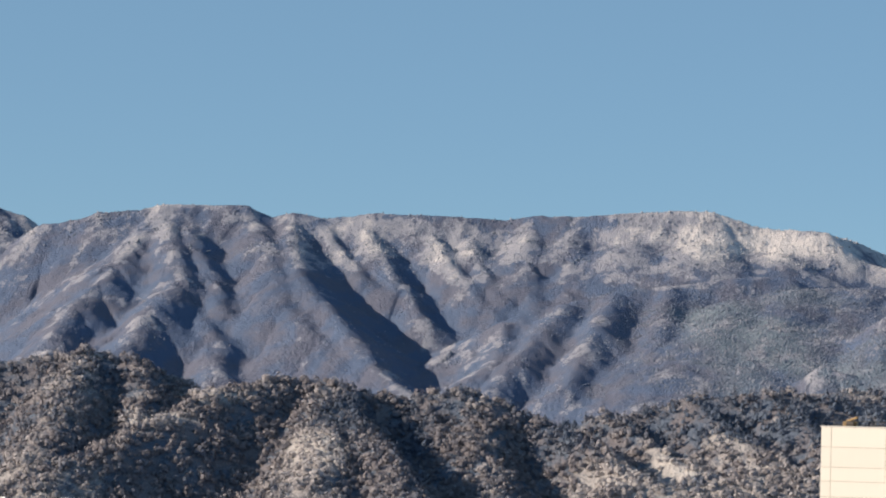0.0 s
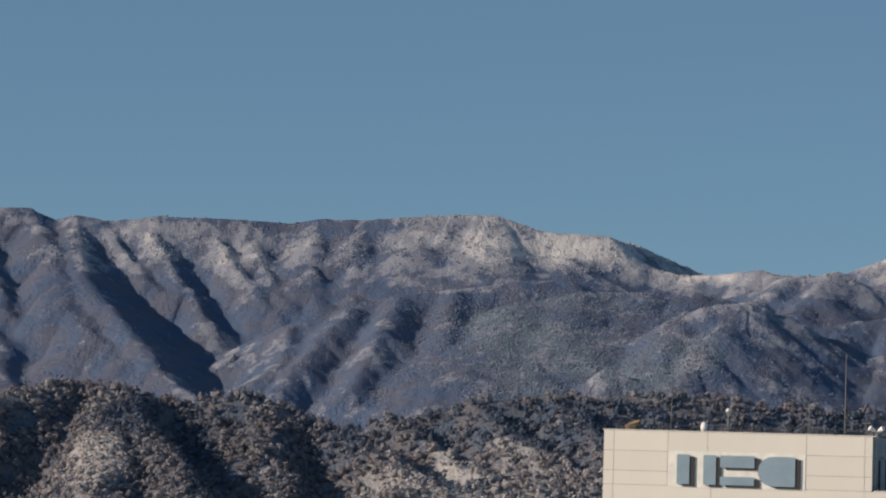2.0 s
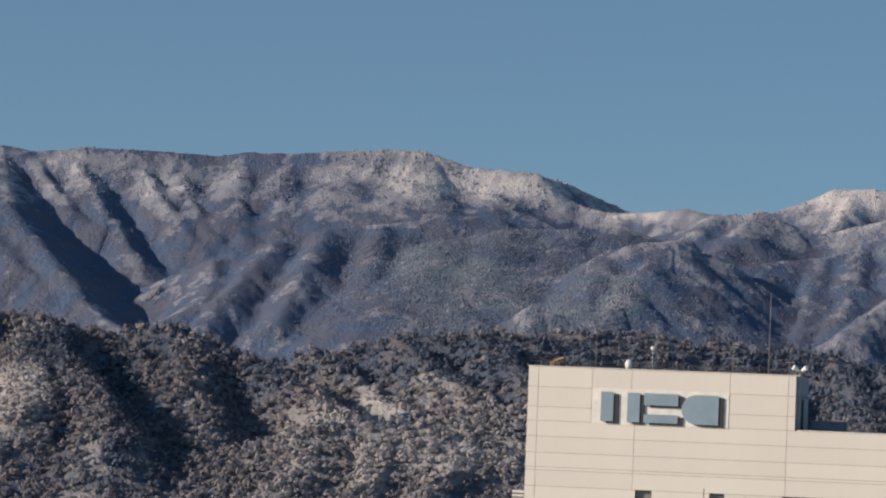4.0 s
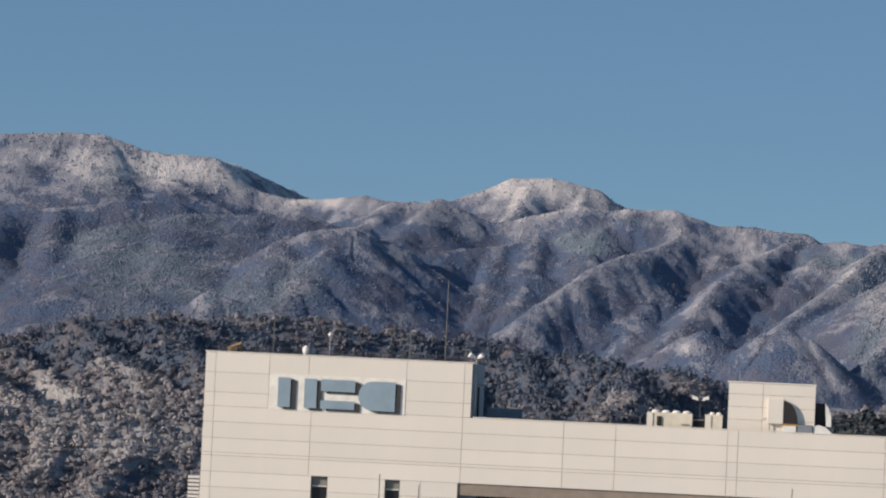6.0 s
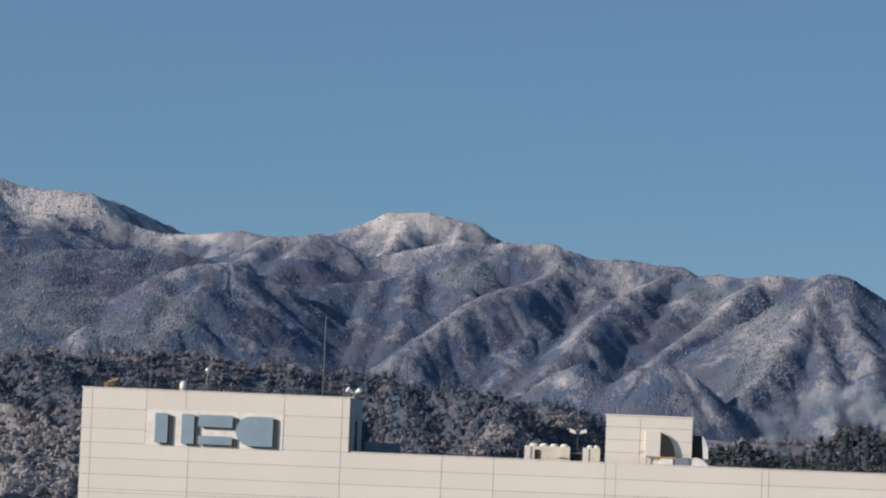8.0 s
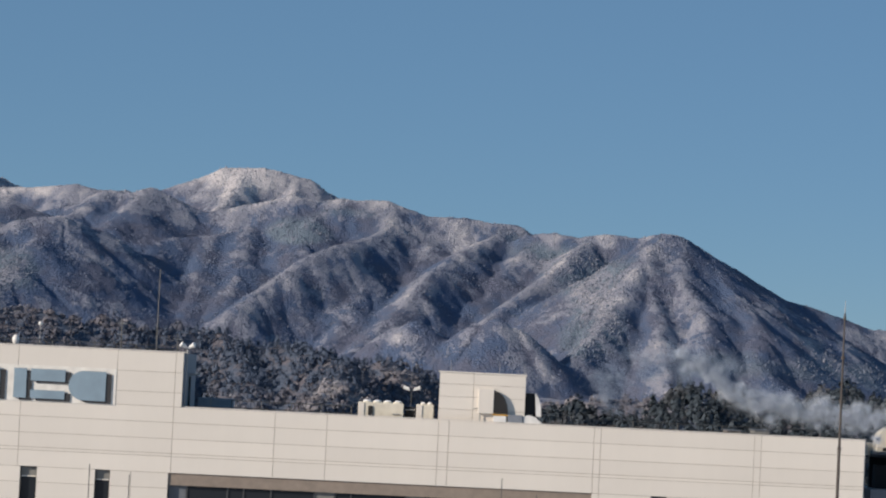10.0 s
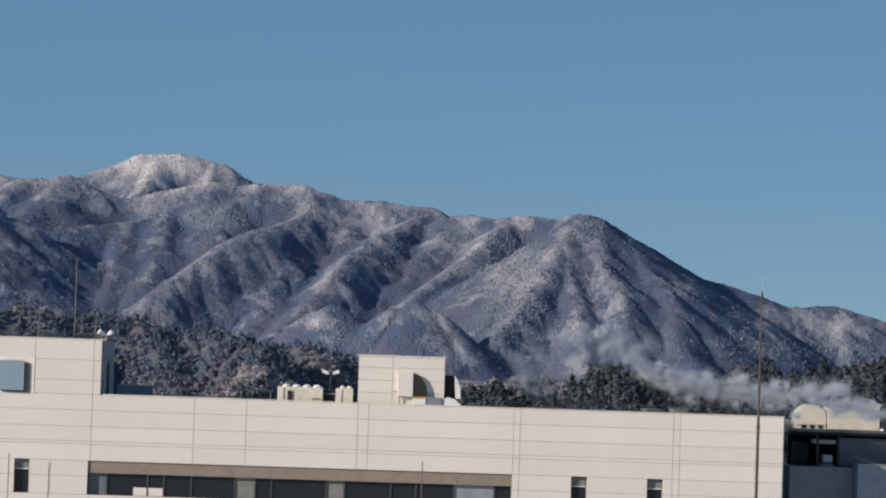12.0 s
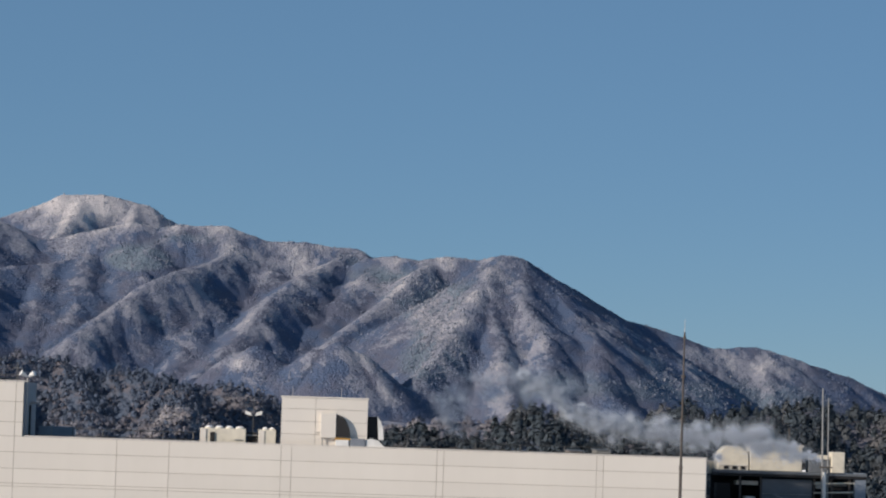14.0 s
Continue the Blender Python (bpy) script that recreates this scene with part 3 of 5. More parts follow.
# the dim shoulder beyond
ridge("far", [(-30, 5), (-26, 4.6), (-24.5, 4.25), (-23.6, 3.92), (-23, 3.7), (-22.6, 3.66), (-22.2, 3.55), (-21.85, 3.35), (-21, 2.9)], 4880, to=4880)
# Real frost, but some entries brighten sunlit strips or dull the shaded valley.
for row in ((-10.0, 3.45, 0.9, 0.26, 0.50), (-8.7, 3.40, 0.8, 0.20, 0.50), (-7.4, 3.0, 0.9, 0.2, 0.35), (-12.0, 3.5, 1.3, 0.2, 0.12),
            (-16.0, 3.3, 1.8, 0.18, 0.10), (-16.0, 3.76, 3.6, 0.10, -0.30), (-19.8, 3.0, 2.2, 0.7, -0.14), (-17.0, 1.8, 4.5, 1.1, -0.15), (-11.5, 2.45, 2.5, 0.2, -0.30), (-3.1, 3.3, 1.2, 0.35, 0.45),
            (0.5, 2.6, 0.55, 0.28, 0.38), (-0.3, 0.8, 0.25, 0.12, 0.5), (4.45, 1.1, 0.3, 0.35, 0.3), (5.3, 1.5, 0.8, 0.25, 0.25),
            (7.6, 1.0, 1.6, 0.22, 0.3), (4.0, 2.2, 0.5, 0.35, 0.15), (-5.5, 2.75, 0.5, 0.12, 0.3), (-14.9, 1.5, 0.4, 0.25, 0.25), (2.2, 2.2, 0.6, 0.45, 0.22),
            (3.1, 1.6, 0.5, 0.6, 0.30), (1.0, 1.0, 0.6, 0.25, 0.22), (-1.6, 1.9, 0.8, 0.25, 0.12)):
    massif.patch(*row)
for row in ((-9.6, 1.7, 1.9, 0.9, 0.9), (-2.2, 2.5, 0.6, 0.22, 1.0), (2.2, 2.2, 0.7, 0.4, 0.7), (3.0, 1.6, 0.5, 0.7, 0.8), (-6.9, 1.7, 0.6, 0.5, 0.5),
            (2.6, 1.0, 0.8, 0.4, 0.5), (-17.0, 2.2, 4.5, 1.2, -0.4), (-3.5, 1.6, 2.5, 0.6, -0.4), (-1.0, 2.9, 0.8, 0.15, 0.6), (7.0, 0.6, 3.0, 0.35, 0.5)):
    massif.fir(*row)
massif.finish(0.13)
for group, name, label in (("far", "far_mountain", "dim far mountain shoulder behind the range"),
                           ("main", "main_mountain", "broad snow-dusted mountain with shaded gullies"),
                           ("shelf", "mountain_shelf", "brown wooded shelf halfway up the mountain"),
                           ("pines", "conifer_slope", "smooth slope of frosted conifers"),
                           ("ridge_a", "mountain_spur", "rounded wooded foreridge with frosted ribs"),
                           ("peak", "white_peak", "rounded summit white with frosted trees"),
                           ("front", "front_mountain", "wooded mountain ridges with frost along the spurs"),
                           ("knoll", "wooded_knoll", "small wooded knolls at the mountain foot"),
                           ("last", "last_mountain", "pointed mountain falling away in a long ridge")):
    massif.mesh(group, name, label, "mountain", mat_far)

# the low wooded hills
hills = Massif(640, np.linspace(1880, 2900, 215), -72.0)
hills.ridge("hills", [(-30, 0.8), (-27, 0.9), (-24, 1), (-22.17, 1.06), (-21.6, 1.12), (-21.13, 1.24), (-20.47, 1.18), (-19.88, 0.94), (-19.4, 0.76), (-18.9, 0.5)], 2650, to=2650, flank=0.85)
hills.ridge("hills", [(-19.6, 0.35), (-18.92, 0.66), (-18.34, 0.72), (-17.39, 0.88), (-16.43, 0.72), (-15.46, 0.58), (-15, 0.4)], 2600, to=2640, flank=0.85)
hills.ridge("hills", [(-15.9, 0.5), (-15.2, 0.7), (-14.6, 0.77), (-14.12, 0.65), (-13.63, 0.38), (-13.1, 0.15)], 2640, to=2600, flank=0.85)
hills.ridge("hills", [(-13.4, 0.1), (-12.57, 0.27), (-12.09, 0.33), (-11.14, 0.6), (-10.38, 0.82), (-9.24, 0.89), (-7.86, 0.95), (-6.27, 0.96), (-5.69, 0.78), (-4.9, 0.76), (-3.92, 0.74)], 2640, to=2700, flank=0.85)
hills.ridge("hills", [(-3.92, 0.74), (-2.37, 0.49), (-1.4, 0.39), (-0.6, 0.26), (0.1, 0.2), (1.22, -0.1), (2.28, -0.26), (2.76, -0.15), (3.52, -0.08), (5.92, -0.08), (8, -0.1), (15, -0.1)], 2700, to=2720, flank=0.85)
hills.ridge("hills", [(-21.02, 1.29), (-21.29, 0.71), (-21.55, 0.13), (-21.81, -0.45)], 2650, 0.34, flank=0.85)
hills.ridge("hills", [(-20.26, 1.22), (-20.05, 0.65), (-20.22, 0.17)], 2650, 0.4, flank=0.85)
hills.ridge("hills", [(-17.28, 0.93), (-17.95, 0.84), (-18.61, 0.68), (-19.18, 0.41), (-19.84, 0.1), (-20.49, -0.22), (-21.24, -0.55), (-21.8, -0.93)], 2630, to=2380, flank=0.85)
hills.ridge("hills", [(-17.09, 0.92), (-16.69, 0.61), (-16.29, 0.09), (-15.94, -0.47), (-15.58, -1.03)], 2630, 0.27, flank=0.85)
hills.ridge("hills", [(-17.23, 0.91), (-16.97, 0.46), (-16.91, -0.12), (-17.03, -0.79)], 2630, 0.27, flank=0.7)
hills.ridge("hills", [(-14.49, 0.79), (-14.33, 0.35), (-14.26, -0.23), (-14.06, -0.7), (-14.14, -1.09)], 2640, 0.34, flank=0.85)
hills.ridge("hills", [(-15.16, 0.7), (-14.99, 0.13), (-14.83, -0.44), (-14.72, -1.01)], 2640, 0.38, flank=0.85)
hills.ridge("hills", [(-13.51, 0.39), (-12.98, 0.15), (-12.4, -0.08), (-11.91, -0.44), (-11.37, -0.73)], 2610, 0.3, flank=0.85)
hills.ridge("hills", [(-14.61, 0.72), (-14.44, 0.2), (-14.56, -0.38), (-14.25, -0.94), (-13.75, -1.4)], 2640, 0.34, flank=0.85)
hills.ridge("hills", [(-13.83, 0.34), (-12.86, 0.09), (-12.17, -0.33), (-11.49, -0.64)], 2610, 0.32, flank=0.85)
hills.ridge("hills", [(-12.02, 0.47), (-11.42, 0.03), (-10.83, -0.33), (-10.24, -0.64)], 2640, 0.36, flank=0.85)
hills.ridge("hills", [(-10.69, 0.78), (-10.09, 0.28), (-9.4, -0.18), (-8.7, -0.63)], 2660, 0.36, flank=0.85)
hills.ridge("hills", [(-9.34, 0.93), (-8.74, 0.33), (-8.05, -0.22)], 2670, 0.36, flank=0.85)
hills.ridge("hills", [(-14.51, -1.54), (-13.1, -1.14), (-12.15, -0.84), (-11.2, -0.75), (-10.24, -0.59), (-9.29, -0.46), (-8.33, -0.37), (-6.89, -0.36)], 2330, to=2400, flank=0.45)
hills.ridge("hills", [(-12.15, -0.84), (-12.32, -1.35), (-12.68, -1.84)], 2350, 0.36, flank=0.85)
hills.ridge("hills", [(-10.63, -0.66), (-10.99, -1.2), (-11.44, -1.89)], 2370, 0.36, flank=0.85)
hills.ridge("hills", [(-9.29, -0.46), (-9.65, -1.05), (-10.2, -1.74), (-10.47, -2.14)], 2385, 0.36, flank=0.85)
hills.ridge("hills", [(-15.68, -0.9), (-15.37, -1.46), (-15.53, -2.04)], 2420, 0.32, flank=0.85)
hills.ridge("hills", [(-7.77, 0.98), (-7.45, 0.42), (-7.8, -0.17), (-8.35, -0.77)], 2690, 0.36, flank=0.85)
hills.ridge("hills", [(-5.27, 0.89), (-4.86, 0.45), (-4.46, -0.01)], 2700, 0.36, flank=0.85)
hills.ridge("hills", [(-3.34, 0.76), (-2.93, 0.35), (-2.72, -0.12)], 2700, 0.36, flank=0.85)
hills.ridge("hills", [(-2.27, 0.59), (-1.69, 0.49), (-1.15, 0.32), (-1.28, -0.05), (-1.65, -0.45)], 2680, to=2480, flank=0.85)
hills.ridge("hills", [(-0.53, 0.42), (-0.23, 0.1), (-0.31, -0.29)], 2700, 0.36, flank=0.85)
# Snow and frost; several rows also raise sunlit patches or sink shaded slopes.
for row in ((-17.2, -0.25, 0.6, 0.45, 0.85),
            (-19.0, 0.56, 0.6, 0.09, 0.85),
            (-20.0, 0.16, 0.5, 0.11, 0.6),
            (-10.3, -1.1, 2.2, 0.7, 0.34),
            (-11.7, -1.2, 1.3, 0.5, 0.25),
            (-13.0, -0.3, 0.8, 0.25, -0.25),
            (-15.5, -0.4, 0.5, 0.8, -0.2),
            (-13.9, -0.3, 0.35, 0.35, 0.2),
            (-17.0, 0.1, 3.5, 1.0, -0.28),
            (-14.8, -0.4, 2.0, 0.8, -0.14),
            (-2.0, -0.1, 0.5, 0.2, 0.30),
            (-2.5, 0.1, 3.5, 0.8, -0.24),
            (-8.0, 0.6, 4.0, 0.4, -0.15)):
    hills.patch(*row)
for row in ((-10.3, 0.3, 1.6, 0.45, 1.3), (-16.6, 0.3, 0.6, 0.4, 0.8), (-15.4, -0.2, 0.35, 0.7, 0.9), (-12.9, 0.0, 0.5, 0.3, 0.8),
            (-18.5, 0.2, 0.5, 0.25, 0.6), (-8.0, 0.4, 1.6, 0.4, 1.3), (-18.9, -0.5, 0.5, 0.4, 0.6), (-11.2, -0.7, 0.8, 0.2, 0.6),
            (-3.0, 0.3, 3.5, 0.6, 1.1), (-20.9, 0.7, 1.2, 0.35, 0.8), (-20.0, -0.9, 1.6, 0.3, 0.6), (-15.5, -1.7, 1.2, 0.5, 0.8)):
    hills.fir(*row)
hills.finish(0.0)
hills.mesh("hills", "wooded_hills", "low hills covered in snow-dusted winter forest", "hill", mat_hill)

grove = Range([(1.6, -0.6), (2.24, -0.4), (2.72, -0.27), (3.2, -0.47), (3.87, -0.35), (4.34, -0.03), (4.82, 0.14), (5.4, 0.04), (5.88, -0.22), (6.36, -0.18), (6.73, 0.13), (7.2, 0.32), (7.78, 0.07), (8.25, 0.2), (8.82, 0.27), (9.37, 0.38), (10.1, 0.2), (13.0, 0.3)], -3.2, 1150, 800, 81, 2, 8)

grove.sheet("grove_bank", 160, 40, mat_hill, "wooded bank behind the factory", "hill")

# the plain: a terrace that falls away to a lower valley floor
n = 120
gx, gy = np.meshgrid(np.linspace(-6000, 6000, n), np.linspace(-6000, 6000, n), indexing="ij")
drop = np.clip((np.hypot(gx, gy) - 380) / 500, 0, 1)
gz = -75 * drop * drop * (3 - 2 * drop)
i = np.arange(n * n).reshape(n, n)
ground = from_arrays("ground", np.stack([gx, gy, gz], -1).reshape(-1, 3),
                     np.stack([i[:-1, :-1], i[1:, :-1], i[1:, 1:], i[:-1, 1:]], -1).reshape(-1, 4), mat_ground, np.zeros(n * n), True)
tagged(ground, "snowy ground of the terrace and valley", "ground", kind="structure")


def far_wood(name, a0, a1, e0, e1, count, size, label, firs=0.0, frosty=0.0):
    """Many small tree crowns scattered over the mountains where the cover asks for them, joined as one:
    slim conifers in the stands, rounder bare crowns in open groups."""
    p, frost, stand = massif.scatter(a0, a1, e0, e1, count * 2)
    slim = stand + firs + rng.uniform(-0.2, 0.2, len(p)) > 0.25
    group = lattice_noise(310, p[:, 0] / 40, p[:, 1] / 40, 4, 0.6) * 1.5 + rng.uniform(-0.6, 0.6, len(p)) + 0.5 * frost
    ok = np.flatnonzero(slim | (group > 0.28))[:count]
    p, frost, slim = p[ok], frost[ok], slim[ok]
    n = len(p)
    base = np.array([(1, 0, 0), (0, 1, 0), (-1, 0, 0), (0, -1, 0), (0, 0, 1), (0, 0, -1)], float)
    tri = np.array([(0, 1, 4), (1, 2, 4), (2, 3, 4), (3, 0, 4), (1, 0, 5), (2, 1, 5), (3, 2, 5), (0, 3, 5)])
    s = size * (0.55 + 0.9 * rng.uniform(0, 1, n) ** 1.6) * np.where(slim, 0.8, 1.0)
    tall = np.where(slim, 2.3, 0.95) * rng.uniform(0.8, 1.25, n)
    v = base[None] * (1 + rng.uniform(-0.3, 0.3, (n, 6, 1))) * np.stack([s, s, s * tall], -1)[:, None]
    v = v + p[:, None] + np.stack([0 * s, 0 * s, s * tall * 0.3], -1)[:, None]
    f = (tri[None] + (np.arange(n) * 6)[:, None, None]).reshape(-1, 3)
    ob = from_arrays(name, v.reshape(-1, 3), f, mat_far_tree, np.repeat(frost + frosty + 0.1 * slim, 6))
    return tagged(ob, label, "trees", kind="stuff")


def leafy_wood(name, spots, size, flecks, mat, label, evergreen=0.0, bare=0.0):
    """Tree crowns made of many small twig and leaf clumps, joined as one. spots: where they stand, with frost and conifer cover."""
    p, frost, stand = spots
    count = len(p)
    kind = stand + 0.5 * lattice_noise(320, p[:, 0] / 45, p[:, 1] / 45, 3) + rng.uniform(-0.35, 0.35, count) + evergreen
    dark = kind > 0.2
    s = size * (0.5 + 0.95 * rng.uniform(0, 1, count) ** 1.7) * np.where(dark, 0.95, 1.05)
    tall = np.where(dark, 1.5, 0.95) * rng.uniform(0.8, 1.25, count)
    d = rng.normal(0, 1, (count, flecks, 3))
    d /= np.linalg.norm(d, axis=-1, keepdims=True)
    d[..., 2] = np.abs(d[..., 2] + 0.25) - 0.25          # the sky side carries the most
    lobes = 1 + 0.22 * np.sin(d[..., :1] * 4 + rng.uniform(0, 6, (count, 1, 1))) * np.cos(d[..., 1:2] * 4 + d[..., 2:] * 3)
    d *= rng.uniform(0.78, 1.0, (count, flecks, 1)) * lobes
    d[..., :2] *= np.where(dark[:, None, None], np.clip(0.70 - 0.55 * d[..., 2:], 0.12, 1.0), 1.0)
    c = d * np.stack([s, s, s * tall], -1)[:, None] + p[:, None] + np.stack([0 * s, 0 * s, s * tall * 0.45], -1)[:, None]
    # each clump lies roughly along the crown's surface
    across = np.cross(d, rng.normal(0, 1, (count, flecks, 3)))
    across /= np.linalg.norm(across, axis=-1, keepdims=True) + 1e-6
    along = np.cross(d, across)
    along /= np.linalg.norm(along, axis=-1, keepdims=True) + 1e-6
    turn = np.array([0.0, 2.1, 4.2])
    v = across[:, :, None] * np.cos(turn)[:, None] + along[:, :, None] * np.sin(turn)[:, None]
    v = c[:, :, None] + (v + rng.normal(0, 0.2, v.shape)) * (s * 0.29)[:, None, None, None]
    f = np.arange(count * flecks * 3).reshape(-1, 3)
    tone = 1.25 * frost + 0.45 * lattice_noise(321, p[:, 0] / 70, p[:, 1] / 70, 4, 0.55) + rng.uniform(-0.11, 0.11, count) - np.where(dark, 0.34, 0.0) - bare
    tone = np.repeat(tone, flecks).reshape(count, flecks) + 0.16 * d[..., 2]
    ob = from_arrays(name, v.reshape(-1, 3), f, mat, np.repeat(tone.ravel(), 3))
    deep = ob.data.attributes.new("deep", "FLOAT", "POINT")
    deep.data.foreach_set("value", np.repeat(np.clip(kind * 1.5 + 0.2, 0, 1), flecks * 3).astype(np.float32))
    return tagged(ob, label, "trees", kind="stuff")


def bank(land_form, count, t1):
    """Places on a low bank, with frost and conifer cover."""
    a, t = rng.uniform(land_form.sky[0, 0], land_form.sky[-1, 0], count), t1 * rng.uniform(0, 1, count)
    p, frost, r = land_form.place(a, t)
    return p, frost, 0.3 * lattice_noise(land_form.seed + 8, a * 1.3, t * 7, 4)


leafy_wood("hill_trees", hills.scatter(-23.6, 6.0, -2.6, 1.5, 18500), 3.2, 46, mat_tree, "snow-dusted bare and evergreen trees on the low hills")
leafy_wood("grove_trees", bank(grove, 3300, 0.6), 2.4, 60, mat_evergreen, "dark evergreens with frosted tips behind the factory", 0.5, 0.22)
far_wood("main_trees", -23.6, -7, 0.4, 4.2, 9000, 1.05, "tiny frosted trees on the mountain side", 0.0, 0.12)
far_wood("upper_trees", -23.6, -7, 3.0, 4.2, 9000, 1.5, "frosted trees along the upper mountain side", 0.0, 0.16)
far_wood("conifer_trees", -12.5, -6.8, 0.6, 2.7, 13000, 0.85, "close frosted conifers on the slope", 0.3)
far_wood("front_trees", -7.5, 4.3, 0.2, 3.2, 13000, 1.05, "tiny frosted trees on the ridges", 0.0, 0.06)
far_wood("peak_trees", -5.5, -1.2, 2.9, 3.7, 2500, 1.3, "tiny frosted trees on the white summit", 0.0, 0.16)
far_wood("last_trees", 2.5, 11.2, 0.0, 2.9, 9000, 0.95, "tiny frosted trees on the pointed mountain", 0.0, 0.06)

# ---------------------------------------------------------------- the office building
FRONT = 240.0
building = thing("office_building", "cream-panelled office block with a raised end block", "building")
TOP, TALL, LOW = 42.70, 46.58, 35.6
LINTEL = 38.0
b = box(-35.9, -16.65, FRONT + 0.6, FRONT + 12.7, 0, TALL - 0.1)
part("tall_block", b, mat_shade_wall, building)
b = box(-16.65, 32.15, FRONT + 0.6, FRONT + 16, 0, TOP - 0.5)
part("long_block", b, mat_roof, building)
openings = [(-27.87, -26.7), (-22.55, -21.5), (-17.35, 12.8), (17.05, 18.15), (22.48, 23.57)]
b = bmesh.new()
box(-35.85, 32.1, FRONT + 0.02, FRONT + 0.6, 0, LOW, bm=b)
box(-35.85, 32.1, FRONT + 0.02, FRONT + 0.6, LINTEL, TOP - 0.04, bm=b)
box(-35.85, -16.7, FRONT + 0.02, FRONT + 0.6, TOP - 0.04, TALL - 0.04, bm=b)
edges = [-35.85] + [e for o in openings for e in o] + [32.1]
for x0, x1 in zip(edges[::2], edges[1::2]):
    box(x0, x1, FRONT + 0.02, FRONT + 0.6, LOW, LINTEL, bm=b)
part("wall", b, mat_joint, building)

panel_meshes = {}


def panel(x0, x1, z0, z1):
    w, h = round(x1 - x0 - 0.034, 3), round(z1 - z0 - 0.034, 3)
    if (w, h) not in panel_meshes:
        bm = box(0, w, 0, 0.06, 0, h)
        me = bpy.data.meshes.new("panel")
        bm.to_mesh(me)
        bm.free()
        me.materials.append(mat_panel)
        panel_meshes[(w, h)] = me
    ob = new("panel", panel_meshes[(w, h)])
    ob.parent = building
    ob.location = (x0 + 0.017, FRONT, z0 + 0.017)


wing_cols = [-17.2, -9.95, -6.24, 1.70, 2.45, 12.82, 13.3, 24.25, 24.75, 32.15]
tall_cols = [-35.9, -35.15, -31.25, -28.4, -21.35, -17.2]
upper = [(TOP, 41.58), (41.58, 40.42), (40.42, 39.38), (39.38, 39.16), (39.16, LINTEL)]
for z1, z0 in upper:
    for x0, x1 in zip(wing_cols, wing_cols[1:]):
        panel(x0, x1, z0, z1)
    for x0, x1 in zip([-35.9, -35.15, -28.1, -17.2], [-35.15, -28.1, -17.2]):
        panel(x0, x1, z0, z1)
for z1, z0 in [(TALL, 45.14), (45.14, 43.70), (43.70, TOP)]:
    for x0, x1 in zip(tall_cols, tall_cols[1:]):
        panel(x0, x1, z0, z1)
    panel(-17.2, -16.65, z0, z1)
runs = [[-35.9, -35.15, -27.87], [-26.7, -22.55], [-21.5, -20.0, -17.35], [12.8, 13.3, 17.05], [18.15, 22.48], [23.57, 24.25, 24.75, 32.15]]
for z1, z0 in [(LINTEL, 36.9), (36.9, LOW)]:
    for run in runs:
        for x0, x1 in zip(run, run[1:]):
            panel(x0, x1, z0, z1)
for z1, z0 in [(LOW, 34.4), (34.4, 33.3), (33.3, 32.0)]:
    for x0, x1 in zip([-35.9, -28.1] + wing_cols, [-28.1] + wing_cols):
        panel(x0, x1, z0, z1)


def window(x0, x1, z0, z1):
    w = new("window")
    w.parent = building
    w.location = (x0, FRONT + 0.3, z0)
    wd, h = x1 - x0, z1 - z0
    bm = bmesh.new()
    for q in ((0, 0.06, 0, h), (wd - 0.06, wd, 0, h), (0.06, wd - 0.06, 0, 0.06), (0.06, wd - 0.06, h - 0.06, h)):
        box(q[0], q[1], 0, 0.1, q[2], q[3], bm=bm)
    part("frame", bm, mat_frame, w)
    part("pane", box(0.06, wd - 0.06, 0.05, 0.07, 0.06, h - 0.72), mat_glass, w)
    part("transom", box(0.06, wd - 0.06, 0.04, 0.06, h - 0.64, h - 0.06), mat_blind, w, "grey transom panel")
    part("transom_bar", box(0.06, wd - 0.06, -0.02, 0.1, h - 0.74, h - 0.66), mat_coping, w, "pale transom bar")


for x0, x1 in (openings[0], openings[1], openings[3], openings[4]):
    window(x0, x1, LOW, LINTEL)

# ribbon window with a deep brown lintel
part("lintel", box(-17.35, 12.8, FRONT + 0.12, FRONT + 0.6, LINTEL - 0.85, LINTEL), mat_lintel, building, "brown panel over the ribbon window")
mullions = [-17.35, -16.0, -13.1, -11.95, -10.0, -6.9, -5.45, -4.3, -0.4, 0.9, 4.2, 6.0, 8.7, 11.6, 12.8]
for x in mullions:
    part("mullion", box(x - 0.06, x + 0.06, FRONT + 0.36, FRONT + 0.56, LOW, LINTEL - 0.85), mat_frame, building)
for k, (x0, x1) in enumerate(zip(mullions, mullions[1:])):
    m = {0: mat_dim, 5: mat_blind, 8: mat_blind, 12: mat_blue_wall}.get(k, mat_glass)
    part("pane", box(x0 + 0.06, x1 - 0.06, FRONT + 0.44, FRONT + 0.48, LOW, LINTEL - 0.85), m, building)

part("window_cabinet", box(-14.1, -11.95, FRONT + 0.38, FRONT + 0.43, 35.62, 36.2), mat_panel, building, "pale cabinet against the glass")

